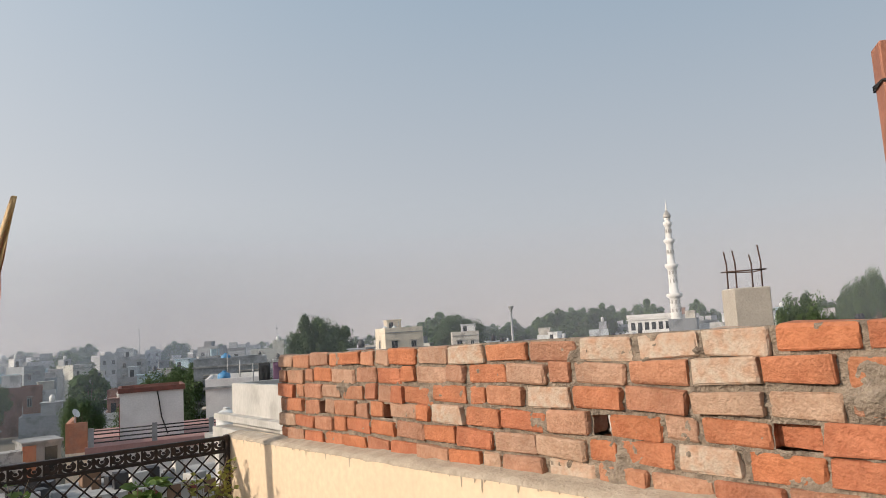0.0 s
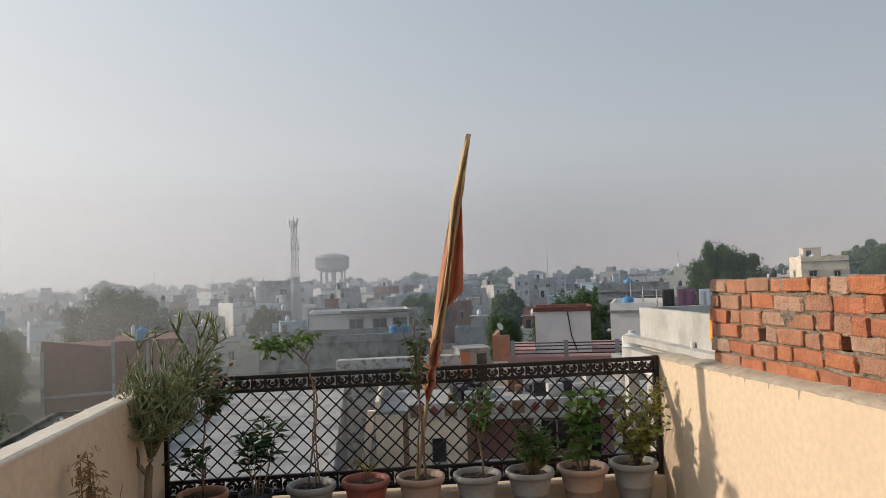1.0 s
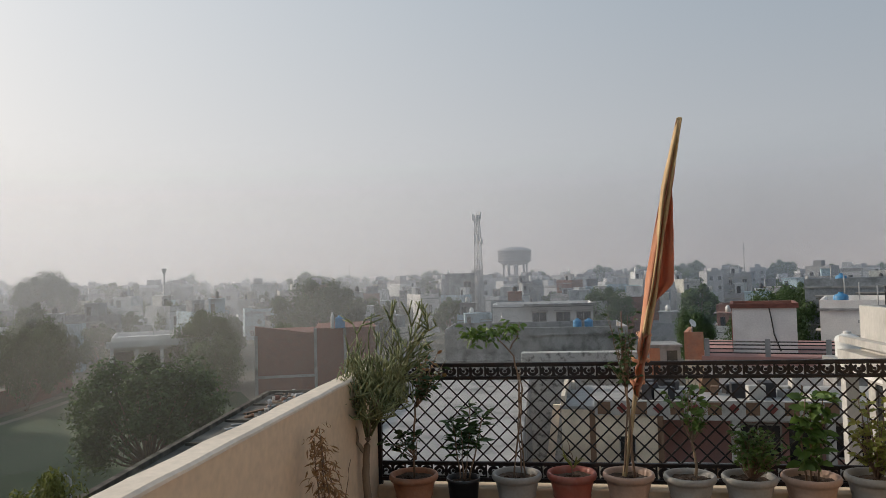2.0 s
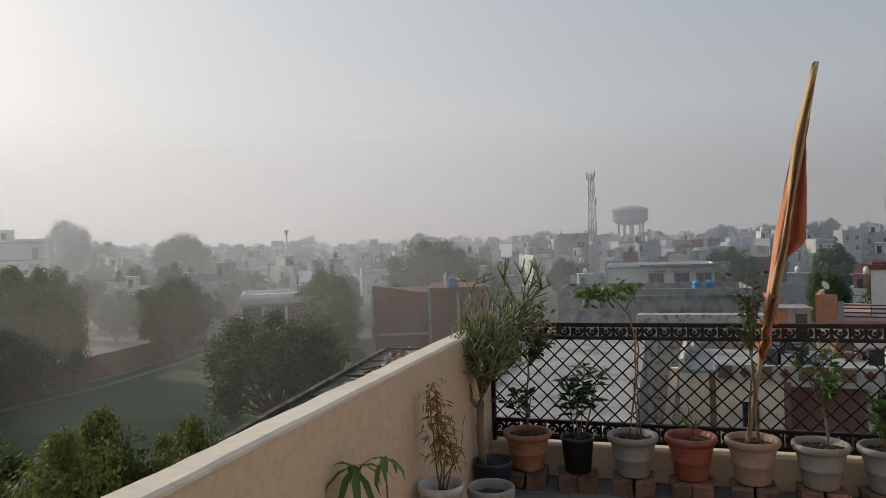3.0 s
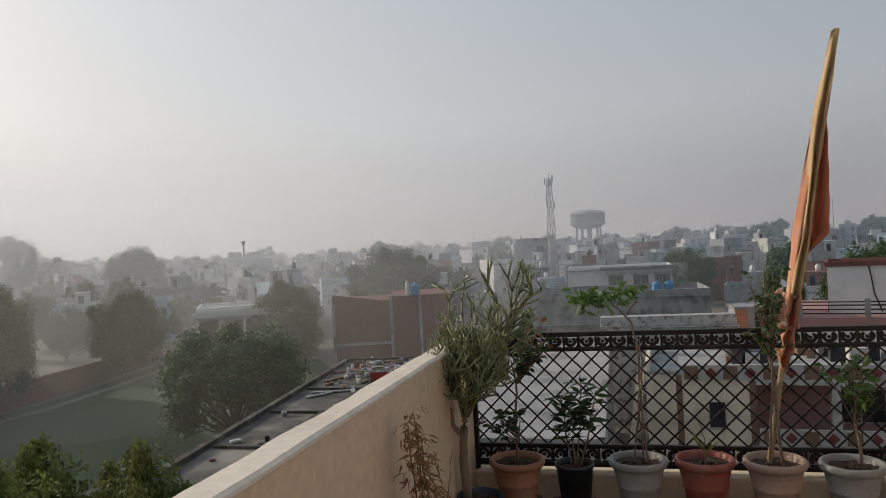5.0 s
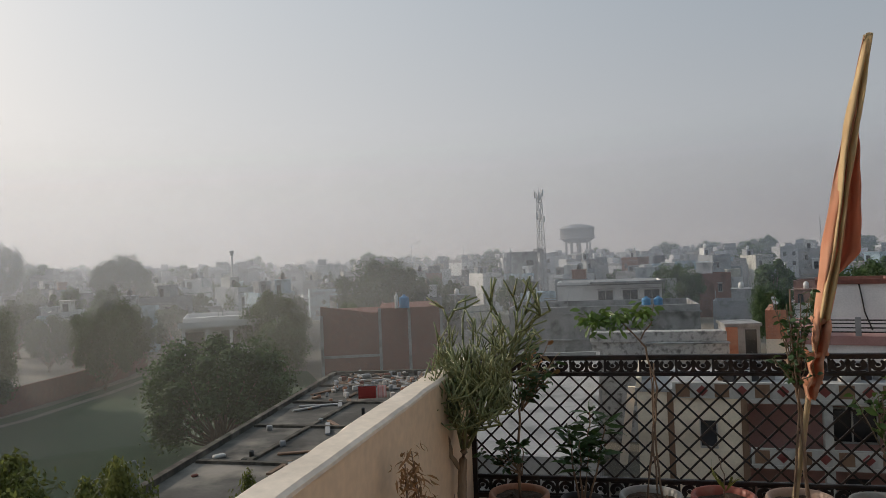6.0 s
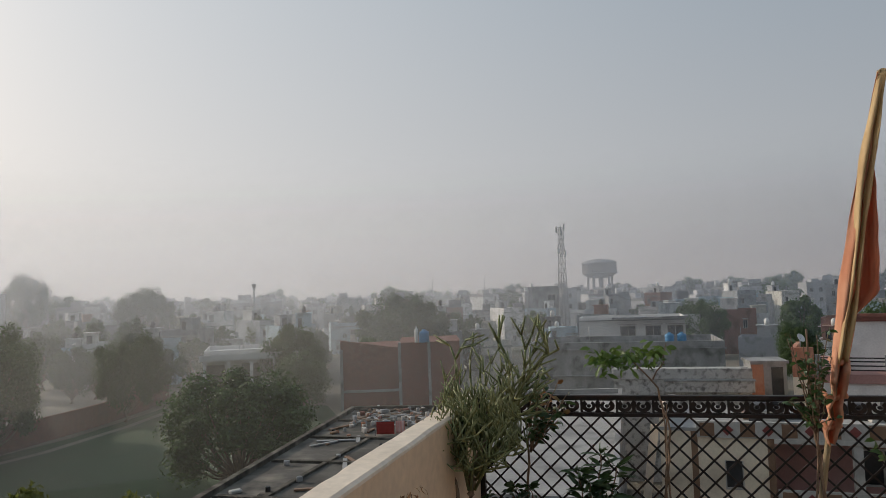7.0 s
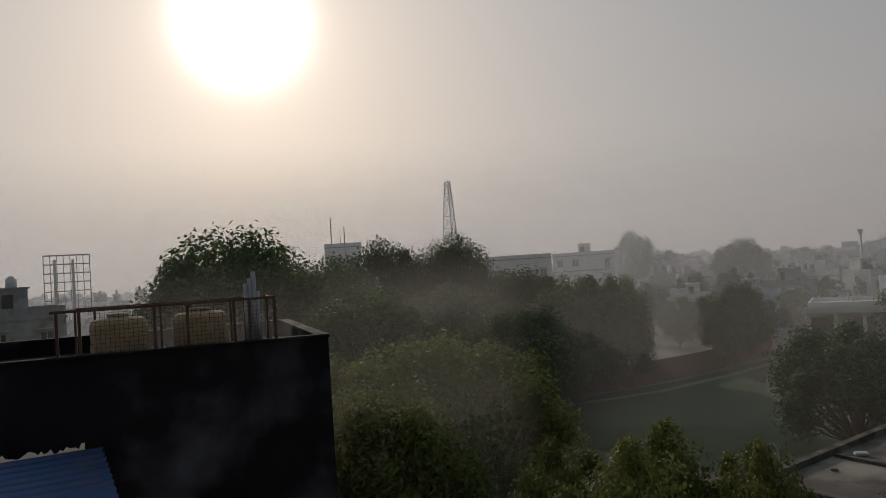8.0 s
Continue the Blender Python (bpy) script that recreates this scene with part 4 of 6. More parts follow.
for (x0, y0), (x1, y1) in zip(line, line[1:]):
    d = Vector((x1 - x0, y1 - y0, 0))
    m = Matrix.Translation((x0 - 3.4, y0, GROUND)) @ d.to_track_quat("X", "Z").to_matrix().to_4x4()
    s.box(0, d.length, -0.12, 0.12, 0, 1.9, m)
tagged(part("boundary_wall", s, "red_brickwork"), "red brick boundary wall along the playing field", "wall")


# ---- trees ----
def tree(name, label, h, r, clear, leaves, leaf, mat, seed, flat=0.8, clumps=16, shell=(0.5, 0.82)):
    """A tapered trunk with limbs; the crown is many small leaves gathered in uneven clumps."""
    q = random.Random(seed)
    t = thing(name, label, "tree")
    w, c = Shape(), Shape()
    top = h - r * flat
    w.tube([(0, 0, 0), (q.uniform(-.1, .1) * r, 0, clear * 0.5), (q.uniform(-.12, .12) * r, q.uniform(-.1, .1) * r, clear), (0, 0, h * 0.8)], [0.045 * h, 0.032 * h, 0.026 * h, 0.006 * h], 8)
    cz = (clear + h) / 2
    hz = (h - clear) / 2
    blobs = []
    for i in range(clumps):
        a, e = 2.4 * i + q.uniform(-.4, .4), math.asin(max(-1, min(1, -0.75 + 1.75 * (i + 0.5) / clumps)))
        k = q.uniform(*shell) * (1 + 0.3 * noise.noise((1.6 * math.cos(a), 1.6 * math.sin(a), seed + 1.3 * e)))
        if i % 4 == 1:
            k = q.uniform(0.86, 1.06)
        p = Vector((r * k * math.cos(a) * math.cos(e), r * k * math.sin(a) * math.cos(e), cz + hz * min(k, 0.86) * math.sin(e)))
        blobs.append((p, r * (q.uniform(0.16, 0.24) if i % 4 == 1 else q.uniform(0.22, 0.46))))
        w.tube([(0, 0, clear * q.uniform(0.75, 1.0)), Vector((p.x * 0.5, p.y * 0.5, (clear + p.z) / 2 - 0.04 * h)), p], [0.014 * h, 0.008 * h, 0.002 * h], 5)
    blobs.append((Vector((0, 0, cz + hz * 0.45)), r * 0.5))
    for _ in range(leaves):
        p, br = q.choice(blobs)
        d = Vector((q.gauss(0, 1), q.gauss(0, 1), q.gauss(0, 1))).normalized()
        pos = p + d * br * (q.random() ** 0.35) * q.uniform(0.72, 1.05)
        n = (d + Vector((q.gauss(0, .5), q.gauss(0, .5), q.gauss(0, .5) + 0.3))).normalized()
        u = n.orthogonal().normalized()
        v = n.cross(u)
        a = q.uniform(0, 6.28)
        e1, e2 = (u * math.cos(a) + v * math.sin(a)) * leaf * q.uniform(.6, 1.2), (v * math.cos(a) - u * math.sin(a)) * leaf * q.uniform(.3, .6)
        c.add([pos - e1, pos + e2 - n * leaf * .1, pos + e1 - n * leaf * .25, pos - e2 - n * leaf * .1], [(0, 1, 2, 3)])
    part("trunk", w, "bark", t), part("crown", c, mat, t)
    return t


def place(ob, spots, turn=random.Random(3)):
    """Puts the tree, and copies of it, at (x, y, width factor, height factor)."""
    for i, (x, y, a, b) in enumerate(spots):
        m = pose(x, y, GROUND, 0, 0, turn.uniform(0, 360)) @ Matrix.Diagonal((a, a, b, 1))
        if i == 0:
            ob.matrix_basis = m
        else:
            made = copy_thing(ob, Matrix.Identity(4))
            made.matrix_basis = m


T_BROAD = tree("broad_tree", "broad dark green tree beside the playing field", 8.0, 4.4, 0.9, 20000, 0.16, "tree_leaf", 1, clumps=30, shell=(0.55, 0.88))
place(T_BROAD, [(-21.8, 36.2, 0.98, 0.83), (-27.5, 83, 1.25, 1.32), (-34, 67.5, 0.78, 0.98), (-50, 63.5, 0.85, 0.97), (22, 72, 0.95, 1.1), (30, 76, 0.8, 1.12), (8, 110, 0.95, 1.03), (72, 35.5, 0.75, 1.52), (52, 98, 1.25, 1.72), (45, 89, 0.8, 1.74), (-49, 42, 0.9, 1.18), (-45, 36, 0.85, 1.1), (-52, 48, 0.9, 1.15), (-56, 34, 0.95, 1.22), (-26, 96, 0.9, 1.0), (15, 79, 0.5, 0.83), (-41, 30, 0.95, 1.05), (-36, 24, 0.95, 1.0), (-50, 30, 1.0, 1.2), (-44, 41, 0.75, 1.0), (-58, 42, 1.0, 1.2), (-56, 26, 1.0, 1.2), (-33, 17, 0.9, 0.95), (-61, 52, 0.8, 1.0), (16.5, 58, 0.75, 1.02), (20.5, 62, 0.8, 1.08), (-30, 60, 0.6, 0.72), (-26, 68, 0.6, 0.8), (-45, 56, 0.6, 0.9), (-60, 66, 0.6, 0.75)])
T_DOME = tree("dome_tree", "large dome-shaped tree with layered drooping foliage", 14.0, 6.0, 3.0, 30000, 0.21, "tree_leaf", 5, 0.7, 44, (0.74, 0.88))
place(T_DOME, [(-49.0, 12.2, 1.08, 0.985), (-58, 22, 0.8, 0.86), (-63, 30, 0.78, 0.97), (-61, 36.5, 0.66, 0.98), (-54, 40, 0.75, 0.72), (-66, 44, 0.8, 0.72), (-46, 26, 0.7, 0.66), (-40, 17, 0.8, 0.68), (105, 133, 1.0, 0.98), (100, 128, 0.7, 0.95), (-92, 120, 0.85, 0.93), (-142, 141, 0.85, 1.27), (139, 56, 0.5, 1.18), (146, 62, 0.6, 1.05)])
T_NEAR = tree("garden_tree", "bushy garden tree with sunlit yellow-green top leaves", 8.6, 3.7, 2.0, 34000, 0.10, "tree_light", 9, 0.9, 44, (0.72, 0.9))
place(T_NEAR, [(-19.6, 11.0, 1.03, 1.0), (-24, 9.0, 0.9, 0.92), (-16.6, 7.6, 0.75, 0.9)])
T_BUSH = tree("guava_tree", "guava tree with yellowish leaves beside the house", 8.2, 1.5, 4.6, 12000, 0.06, "tree_light", 12, 0.9, 26)
place(T_BUSH, [(-8.9, 8.7, 0.9, 0.985), (-7.0, 8.6, 0.6, 0.985), (-8.1, 8.3, 0.5, 0.99), (-7.9, 7.1, 0.8, 1.0), (-6.3, 8.4, 0.5, 1.0), (-9.8, 7.5, 0.7, 0.95), (-8.2, 10.2, 0.6, 0.9), (-6.0, 10.6, 0.42, 0.9), (-4.9, 9.3, 0.4, 0.93)])
T_FAR = tree("far_tree", "hazy tree on the horizon", 12.0, 5.0, 2.0, 4200, 0.5, "tree_leaf", 15, 0.8, 18)
far = []
q = random.Random(21)
for i in range(120):
    az = radians(q.uniform(-80, 100))
    d = q.uniform(210, 420)
    far.append((-d * math.sin(az), d * math.cos(az), q.uniform(0.8, 1.7), q.uniform(0.75, 1.12) + (d - 210) / 900))
for i in range(46):
    az = radians(q.uniform(-75, -34))
    d = q.uniform(185, 300)
    far.append((-d * math.sin(az), d * math.cos(az), q.uniform(0.8, 1.4), q.uniform(1.05, 1.45)))
for i in range(64):
    az = radians(q.uniform(-60, 70))
    d = q.uniform(88, 205)
    far.append((-d * math.sin(az), d * math.cos(az), q.uniform(0.4, 0.75), q.uniform(0.5, 0.72)))
for i in range(18):
    az = radians(q.uniform(12, 52))
    d = q.uniform(84, 140)
    far.append((-d * math.sin(az), d * math.cos(az), q.uniform(0.35, 0.6), q.uniform(0.42, 0.6)))
place(T_FAR, far)


# ---- houses ----
def window(w, h, sill=True):
    """Frame, dim pane set back in it, mullion and a sun shade slab; it sits on a wall that faces -y."""
    s = Shape()
    for x0, x1, z0, z1 in ((-w / 2, -w / 2 + 0.07, 0, h), (w / 2 - 0.07, w / 2, 0, h), (-w / 2, w / 2, h - 0.07, h), (-w / 2, w / 2, 0, 0.07), (-0.03, 0.03, 0, h)):
        s.box(x0, x1, -0.06, 0.05, z0, z1)
    s.box(-w / 2 + 0.05, w / 2 - 0.05, -0.02, 0.04, 0.05, h - 0.05, slot=1)
    if sill:
        s.box(-w / 2 - 0.2, w / 2 + 0.2, -0.45, 0.05, h + 0.12, h + 0.2)
    return s.mesh("window", "window_frame", "pane")


WIN = [window(1.2, 1.3), window(0.8, 1.2), window(1.0, 2.0), window(1.8, 1.4)]


def near_window(parent, at, w=1.2, h=1.3):
    """A window of a house close by: frame, pane and sun shade as parts."""
    f = Shape()
    for x0, x1, z0, z1 in ((-w / 2, -w / 2 + 0.07, 0, h), (w / 2 - 0.07, w / 2, 0, h), (-w / 2 + 0.07, w / 2 - 0.07, h - 0.07, h), (-w / 2 + 0.07, w / 2 - 0.07, 0, 0.07), (-0.03, 0.03, 0.07, h - 0.07)):
        f.box(x0, x1, -0.06, 0.05, z0, z1)
    o = part("window", f, "window_frame", parent, at=at)
    part("pane", Shape().box(-w / 2 + 0.05, w / 2 - 0.05, -0.02, 0.04, 0.05, h - 0.05), "pane", o)
    part("sun_shade", Shape().box(-w / 2 - 0.2, w / 2 + 0.2, -0.45, 0.05, h + 0.12, h + 0.2), "white_wall", o)


def water_tank(name="water_tank", mat="blacktank", label="black plastic water tank on a roof", r=0.5, h=1.1):
    t = thing(name, label, "water tank")
    s = Shape().lathe([(0, 0), (r, 0), (r, h * .1), (r * .97, h * .14), (r, h * .2), (r, h * .42), (r * .97, h * .46), (r, h * .5), (r, h * .72), (r * .9, h * .82), (r * .4, h * .93), (r * .32, h * .93), (r * .32, h), (0, h)], 18)
    part("tank_body", s, mat, t)
    part("lid", Shape().lathe([(0, h * 1.04), (r * .3, h * 1.03), (r * .36, h), (0, h)], 14), mat, t)
    return t


def house(name, label, w, d, h, mat="plaster", seed=0, floors=None, mumty=True, parapet=0.8, win=True, balcony=False, sides=True, m=None):
    """A flat-roofed house: walls, roof slab with parapet, stair-head room, windows with sun shades, door, pipes."""
    q = random.Random(seed)
    t = thing(name, label, "house", m)
    s = Shape().box(-w / 2, w / 2, 0, d, 0, h - parapet)
    th = 0.15
    for x0, x1, y0, y1 in ((-w / 2, w / 2, 0, th), (-w / 2, w / 2, d - th, d), (-w / 2, -w / 2 + th, th, d - th), (w / 2 - th, w / 2, th, d - th)):
        s.box(x0, x1, y0, y1, h - parapet, h)
    part("wall", s, mat, t)
    fl = floors or max(1, round((h - parapet) / 3.1))
    fh = (h - parapet) / fl
    sl = Shape()
    for k in range(1, fl + 1):
        sl.box(-w / 2 - 0.12, w / 2 + 0.12, -0.25 if k < fl else -0.12, 0, k * fh - 0.14, k * fh)
    part("floor_slab", sl, "grey_wall", t)
    if win:
        for k in range(fl):
            nx = max(1, int(w / 2.6))
            for i in range(nx):
                if q.random() < 0.85:
                    kind = q.choice(WIN)
                    part("window", kind, None, t, at=pose(-w / 2 + w * (i + 0.5) / nx + q.uniform(-.2, .2), 0, k * fh + (0.9 if kind is not WIN[2] else 0.1)))
            for sx in (-1, 1) if sides else ():
                if q.random() < 0.8:
                    part("window", q.choice(WIN[:2]), None, t, at=pose(sx * w / 2, d * q.uniform(.25, .7), k * fh + 0.9, 0, 0, 90 * sx))
    if balcony:
        b = Shape().box(-w / 2, w / 2, -1.1, 0, fh * (fl - 1) - 0.12, fh * (fl - 1) + 0.004)
        for i in range(int(w / 0.25)):
            b.box(-w / 2 + i * 0.25, -w / 2 + i * 0.25 + 0.05, -1.08, -1.03, fh * (fl - 1), fh * (fl - 1) + 0.9)
        b.box(-w / 2, w / 2, -1.1, -1.01, fh * (fl - 1) + 0.9, fh * (fl - 1) + 0.98)
        part("balcony", b, "window_frame", t)
    if mumty:
        mw, md, mh = q.uniform(2.0, 3.2), q.uniform(2.4, 3.4), q.uniform(1.9, 2.4)
        x0 = q.uniform(-w / 2 + 0.3, w / 2 - mw - 0.3)
        y0 = d - md - 0.3
        b = Shape().box(x0, x0 + mw, y0, y0 + md, h - parapet, h - parapet + mh)
        b.box(x0 - 0.15, x0 + mw + 0.15, y0 - 0.25, y0 + md + 0.1, h - parapet + mh, h - parapet + mh + 0.12)
        room = part("stair_room", b, mat, t)
        part("door", Shape().box(x0 + 0.4, x0 + 1.2, y0 - 0.04, y0 + 0.02, h - parapet, h - parapet + 1.85), "pane", room)
        if q.random() < 0.45:
            tk = Shape().lathe([(0, 0), (.42, 0), (.42, .7), (.2, .88), (.2, .95), (0, .95)], 12, (x0 + mw / 2, y0 + md / 2, h - parapet + mh + 0.12))
            part("roof_tank", tk, q.choice(("blacktank", "whitetank", "bluetank", "blacktank")), room)
    for _ in range(q.choice((1, 2, 2))):
        pi = Shape()
        x = q.uniform(-w / 2 + .2, w / 2 - .2)
        pi.tube([(x, d * 0.5, h - parapet), (x, d * 0.5, h + q.uniform(0.4, 1.6))], 0.04, 5)
        part("roof_pipe", pi, "steel", t)
    return t


def stand(x, y, turn=0.0):
    """A pose on the ground at (x, y) facing the terrace, turned a little."""
    return pose(x, y, GROUND, 0, 0, math.degrees(math.atan2(-x, y)) + turn)


labels = ("flat-roofed plastered town house with a stair room", "narrow two-storey plastered town house", "wide low plastered town house", "three-storey town house with a roof tank",
          "weathered three-storey town house", "single-storey plastered house with roof pipes", "small two-storey rendered house", "tall plastered town house on the skyline")
sizes = ((6, 8, 7.0, False), (4.6, 9, 7.6, True), (8.5, 7, 6.4, False), (5.5, 8, 9.2, True), (7, 7, 8.6, False), (6.5, 6, 4.4, False), (4.2, 6, 6.8, False), (6, 7, 10.6, True))
kinds = [house("town_house", lab, w, d, h, "plaster", i + 40, balcony=bal) for i, (lab, (w, d, h, bal)) in enumerate(zip(labels, sizes))]
plain = [house("town_house", lab, w, d, h, "plaster", i + 60, sides=False) for i, (lab, (w, d, h, bal)) in enumerate(zip(labels, sizes))]
q = random.Random(77)
taken = [(-3, 58, 10), (3, 50, 10), (-6, 48, 9), (10, 56, 8), (-19.6, 11, 14), (-32, 48, 23), (3, 30, 18), (0, 72, 11), (-1, 92, 9), (-17, 52, 8), (-22, 36, 9), (-12, 20, 12), (11, 40, 10), (-49, 12, 9), (-44, 30, 14), (18, 44, 9), (-14, 2, 12), (14, 70, 8)]
used, spots = set(), []
tries = 0
while len(spots) < 284 and tries < 60000:
    tries += 1
    az = radians(q.uniform(-78, 104))
    d = 52 + 150 * q.random() ** 0.9
    x, y = -d * math.sin(az), d * math.cos(az)
    if any((x - a) ** 2 + (y - b) ** 2 < (c + 4) ** 2 for a, b, c in taken) or any((x - a) ** 2 + (y - b) ** 2 < (5.9 + d / 75) ** 2 for a, b in spots) or (az > 0.14 and d < 92):
        continue
    spots.append((x, y))
for x, y in spots:
    d = math.hypot(x, y)
    i = q.choice([5, 5, 6] if d < 75 else [0, 1, 2, 5, 6, 5, 6] if d < 150 else [0, 1, 2, 3, 4, 5, 6, 3, 4, 7, 2])
    k = (kinds if d < 125 else plain)[i]
    m = stand(x, y, q.choice((0, 0, 90, -90, 25, -25, 180)) + q.uniform(-8, 8)) @ Matrix.Diagonal((q.uniform(0.62, 0.95), q.uniform(0.7, 0.95), q.uniform(0.8, 1.04) + (0.06 if d > 170 else -0.12 if d < 75 else 0), 1))
    if k.name not in used:
        used.add(k.name)
        k.matrix_basis = m
    else:
        copy_thing(k, Matrix.Identity(4)).matrix_basis = m
for i, k in enumerate(kinds + plain):
    if k.name not in used:
        k.matrix_basis = stand(-60 + 14 * i, 330)

# the town farther out, past counting: joined low blocks with parapets, stair rooms and window openings
def far_town():
    q = random.Random(91)
    s = Shape()
    n = 0
    while n < 520:
        az, d = radians(q.uniform(-80, 106)), 195 + 260 * q.random()
        x, y = -d * math.sin(az), d * math.cos(az)
        if math.hypot(x + 14.8, y - 299) < 16 or math.hypot(x - 144, y - 108) < 16:
            continue
        m = stand(x, y, q.choice((0, 0, 90, 30, -30)) + q.uniform(-9, 9))
        w, dp, h = q.uniform(4, 8.5), q.uniform(5, 8), q.choice((6.2, 6.8, 7.4, 9.4, 9.9, 10.6)) * q.uniform(0.9, 1.05)
        s.box(-w / 2, w / 2, 0, dp, 0, h - 0.8, m)
        for x0, x1, y0, y1 in ((-w / 2, w / 2, 0, 0.15), (-w / 2, w / 2, dp - 0.15, dp), (-w / 2, -w / 2 + 0.15, 0.15, dp - 0.15), (w / 2 - 0.15, w / 2, 0.15, dp - 0.15)):
            s.box(x0, x1, y0, y1, h - 0.8, h, m)
        a = q.uniform(-w / 2 + 0.2, w / 2 - 2.4)
        s.box(a, a + 2.2, dp - 3.2, dp - 0.3, h - 0.8, h + q.uniform(1.0, 1.6), m)
        for z in (h - 2.6, h - 5.6):
            for i in range(max(1, int(w / 2.4))):
                c = -w / 2 + (i + 0.5) * w / max(1, int(w / 2.4))
                s.box(c - 0.5, c + 0.5, -0.05, 0.02, z - 0.3, z + 0.9, m, 1)
        n += 1
    o = part("far_town", s, ("far_plaster", "pane"))
    return tagged(o, "hazy flat-roofed houses of the far town", "houses", kind="stuff")


far_town()

# houses that stand out
white = house("white_house", "long white house with three dark windows and a flat slab", 12.3, 7, 6.95, "white_wall", 3, 2, False, 0.3, win=False, m=stand(-1.1, 89.6))
for x in (-0.4, 2.5, 5.0):
    part("window", WIN[3], None, white, at=pose(x, 0, 4.5))
part("roof_slab", Shape().box(-2.2, 6.5, -1.0, 0.3, 6.75, 6.95), "grey_wall", white)
house("grey_house", "long weathered grey house with a stained blank wall", 17.5, 9, 5.45, "grey_wall", 4, 2, False, 0.6, win=False, m=stand(-1.6, 69.6))
house("pale_house", "cream house with balcony beyond the trees", 7, 8, 12.0, "beige_wall", 6, 3, True, 0.8, balcony=True, m=stand(72.7, 107.6, 15))
house("block_house", "tall hazy rendered block with a roof room", 6.0, 8, 16.8, "white_wall", 8, 4, False, 0.6, m=stand(-111.4, 45.4))
house("long_block", "long hazy white block behind the trees", 13, 9, 12.9, "white_wall", 9, 3, False, 0.6, m=stand(-97.9, 70, 10))
house("stepped_block", "hazy rendered block with a stair tower", 12.5, 9, 13.2, "white_wall", 10, 4, True, 0.6, m=stand(-113.4, 98.6, -8))
house("green_house", "pale green house with an outside stair", 4.8, 7, 6.6, "mint_wall", 14, 2, True, 0.8, m=stand(-63.4, 114, 10))
house("terraced_house", "white house with an open roof terrace", 6.2, 8, 6.8, "white_wall", 15, 2, True, 0.7, balcony=True, m=stand(-74, 115.5))
porch = house("columned_house", "low white house with a columned porch", 9, 8, 5.6, "white_wall", 17, 1, False, 0.4, win=False, m=stand(-38.2, 66))
part("porch_roof", Shape().box(-4.8, 4.8, -2.2, -0.13, 4.75, 5.0).box(-4.8, 4.8, -2.2, -2.05, 5.0, 5.35), "white_wall", porch)
for x in (-4.5, -2.3, -0.1, 2.1, 4.2):
    part("column", Shape().box(x, x + 0.3, -2.1, -1.8, 0, 4.75), "white_wall", porch)
for x in (-3.4, 0.0, 3.2):
    part("opening", Shape().box(x - 0.9, x + 0.9, -0.06, 0.02, 1.6, 4.2), "pane", porch)
house("tower_house", "grey house with a black roof tank near the mast", 6, 8, 11.3, "grey_wall", 18, 3, False, 0.7, m=stand(-21, 169))
house("hazy_house", "hazy house beyond the dark backlit wall", 9, 8, 10.2, "grey_wall", 23, 3, True, 0.8, m=stand(-62, -2))
house("tank_house", "white house with a blue roof tank", 4, 8, 8.5, "white_wall", 25, 2, False, 0.5, m=stand(18.4, 46.6))
house("brown_house", "brown rendered house with a blue roof tank", 6, 7, 9.6, "plaster", 26, 3, False, 0.6, m=stand(23, 60))
tk = water_tank("water_tank", "bluetank", "blue plastic water tank on a white roof", 0.42, 0.95)
tk.matrix_basis = pose(17.9, 47.6, GROUND + 8.0)
for x, y, z in ((23.5, 62.5, GROUND + 9.0), (2.5, 71.5, GROUND + 5.2), (3.6, 71.6, GROUND + 5.2)):
    copy_thing(tk, pose(x, y, z))
wt = water_tank("water_tank", "whitetank", "white plastic water tank on a roof", 0.5, 1.2)
wt.matrix_basis = pose(73.5, 112, GROUND + 11.2)
copy_thing(wt, pose(71.5, 112, GROUND + 11.2))


# ---- red brick building with a tank ----
def brick_house():
    t = thing("brick_house", "bare red brick building with concrete columns", "house", stand(-17.5, 51.6, -2))
    s = Shape().box(-4.4, 0.0, 0.3, 7, 0, 6.7)
    s.add([(-4.4, 0.3, 6.7), (-0.6, 0.3, 6.7), (-4.4, 0.3, 7.3), (-4.4, 0.5, 6.7), (-0.6, 0.5, 6.7), (-4.4, 0.5, 7.3)], [(0, 1, 2), (5, 4, 3), (1, 4, 5, 2), (0, 2, 5, 3)])
    s.box(0.004, 4.6, 0, 7, 0, 7.0)
    part("wall", s, "red_brickwork", t)
    c = Shape()
    for x in (-4.45, -0.1, 2.1, 4.5):
        c.box(x, x + 0.22, -0.02 if x > -0.2 else 0.27, 0.2, 0, 7.02 if x > -0.2 else 6.6)
    c.box(-4.4, 0, 0.27, 0.35, 3.4, 3.6)
    part("column", c, "grey_wall", t)
    k = water_tank("water_tank", "bluetank", "blue plastic water tank on the brick building", 0.38, 0.95)
    k.matrix_basis = pose(-15.6, 51.8, GROUND + 7.0)
    k2 = water_tank("water_tank", "whitetank", "narrow white water tank beside a blue one", 0.14, 1.15)
    k2.matrix_basis = pose(-16.1, 51.5, GROUND + 7.0)


brick_house()


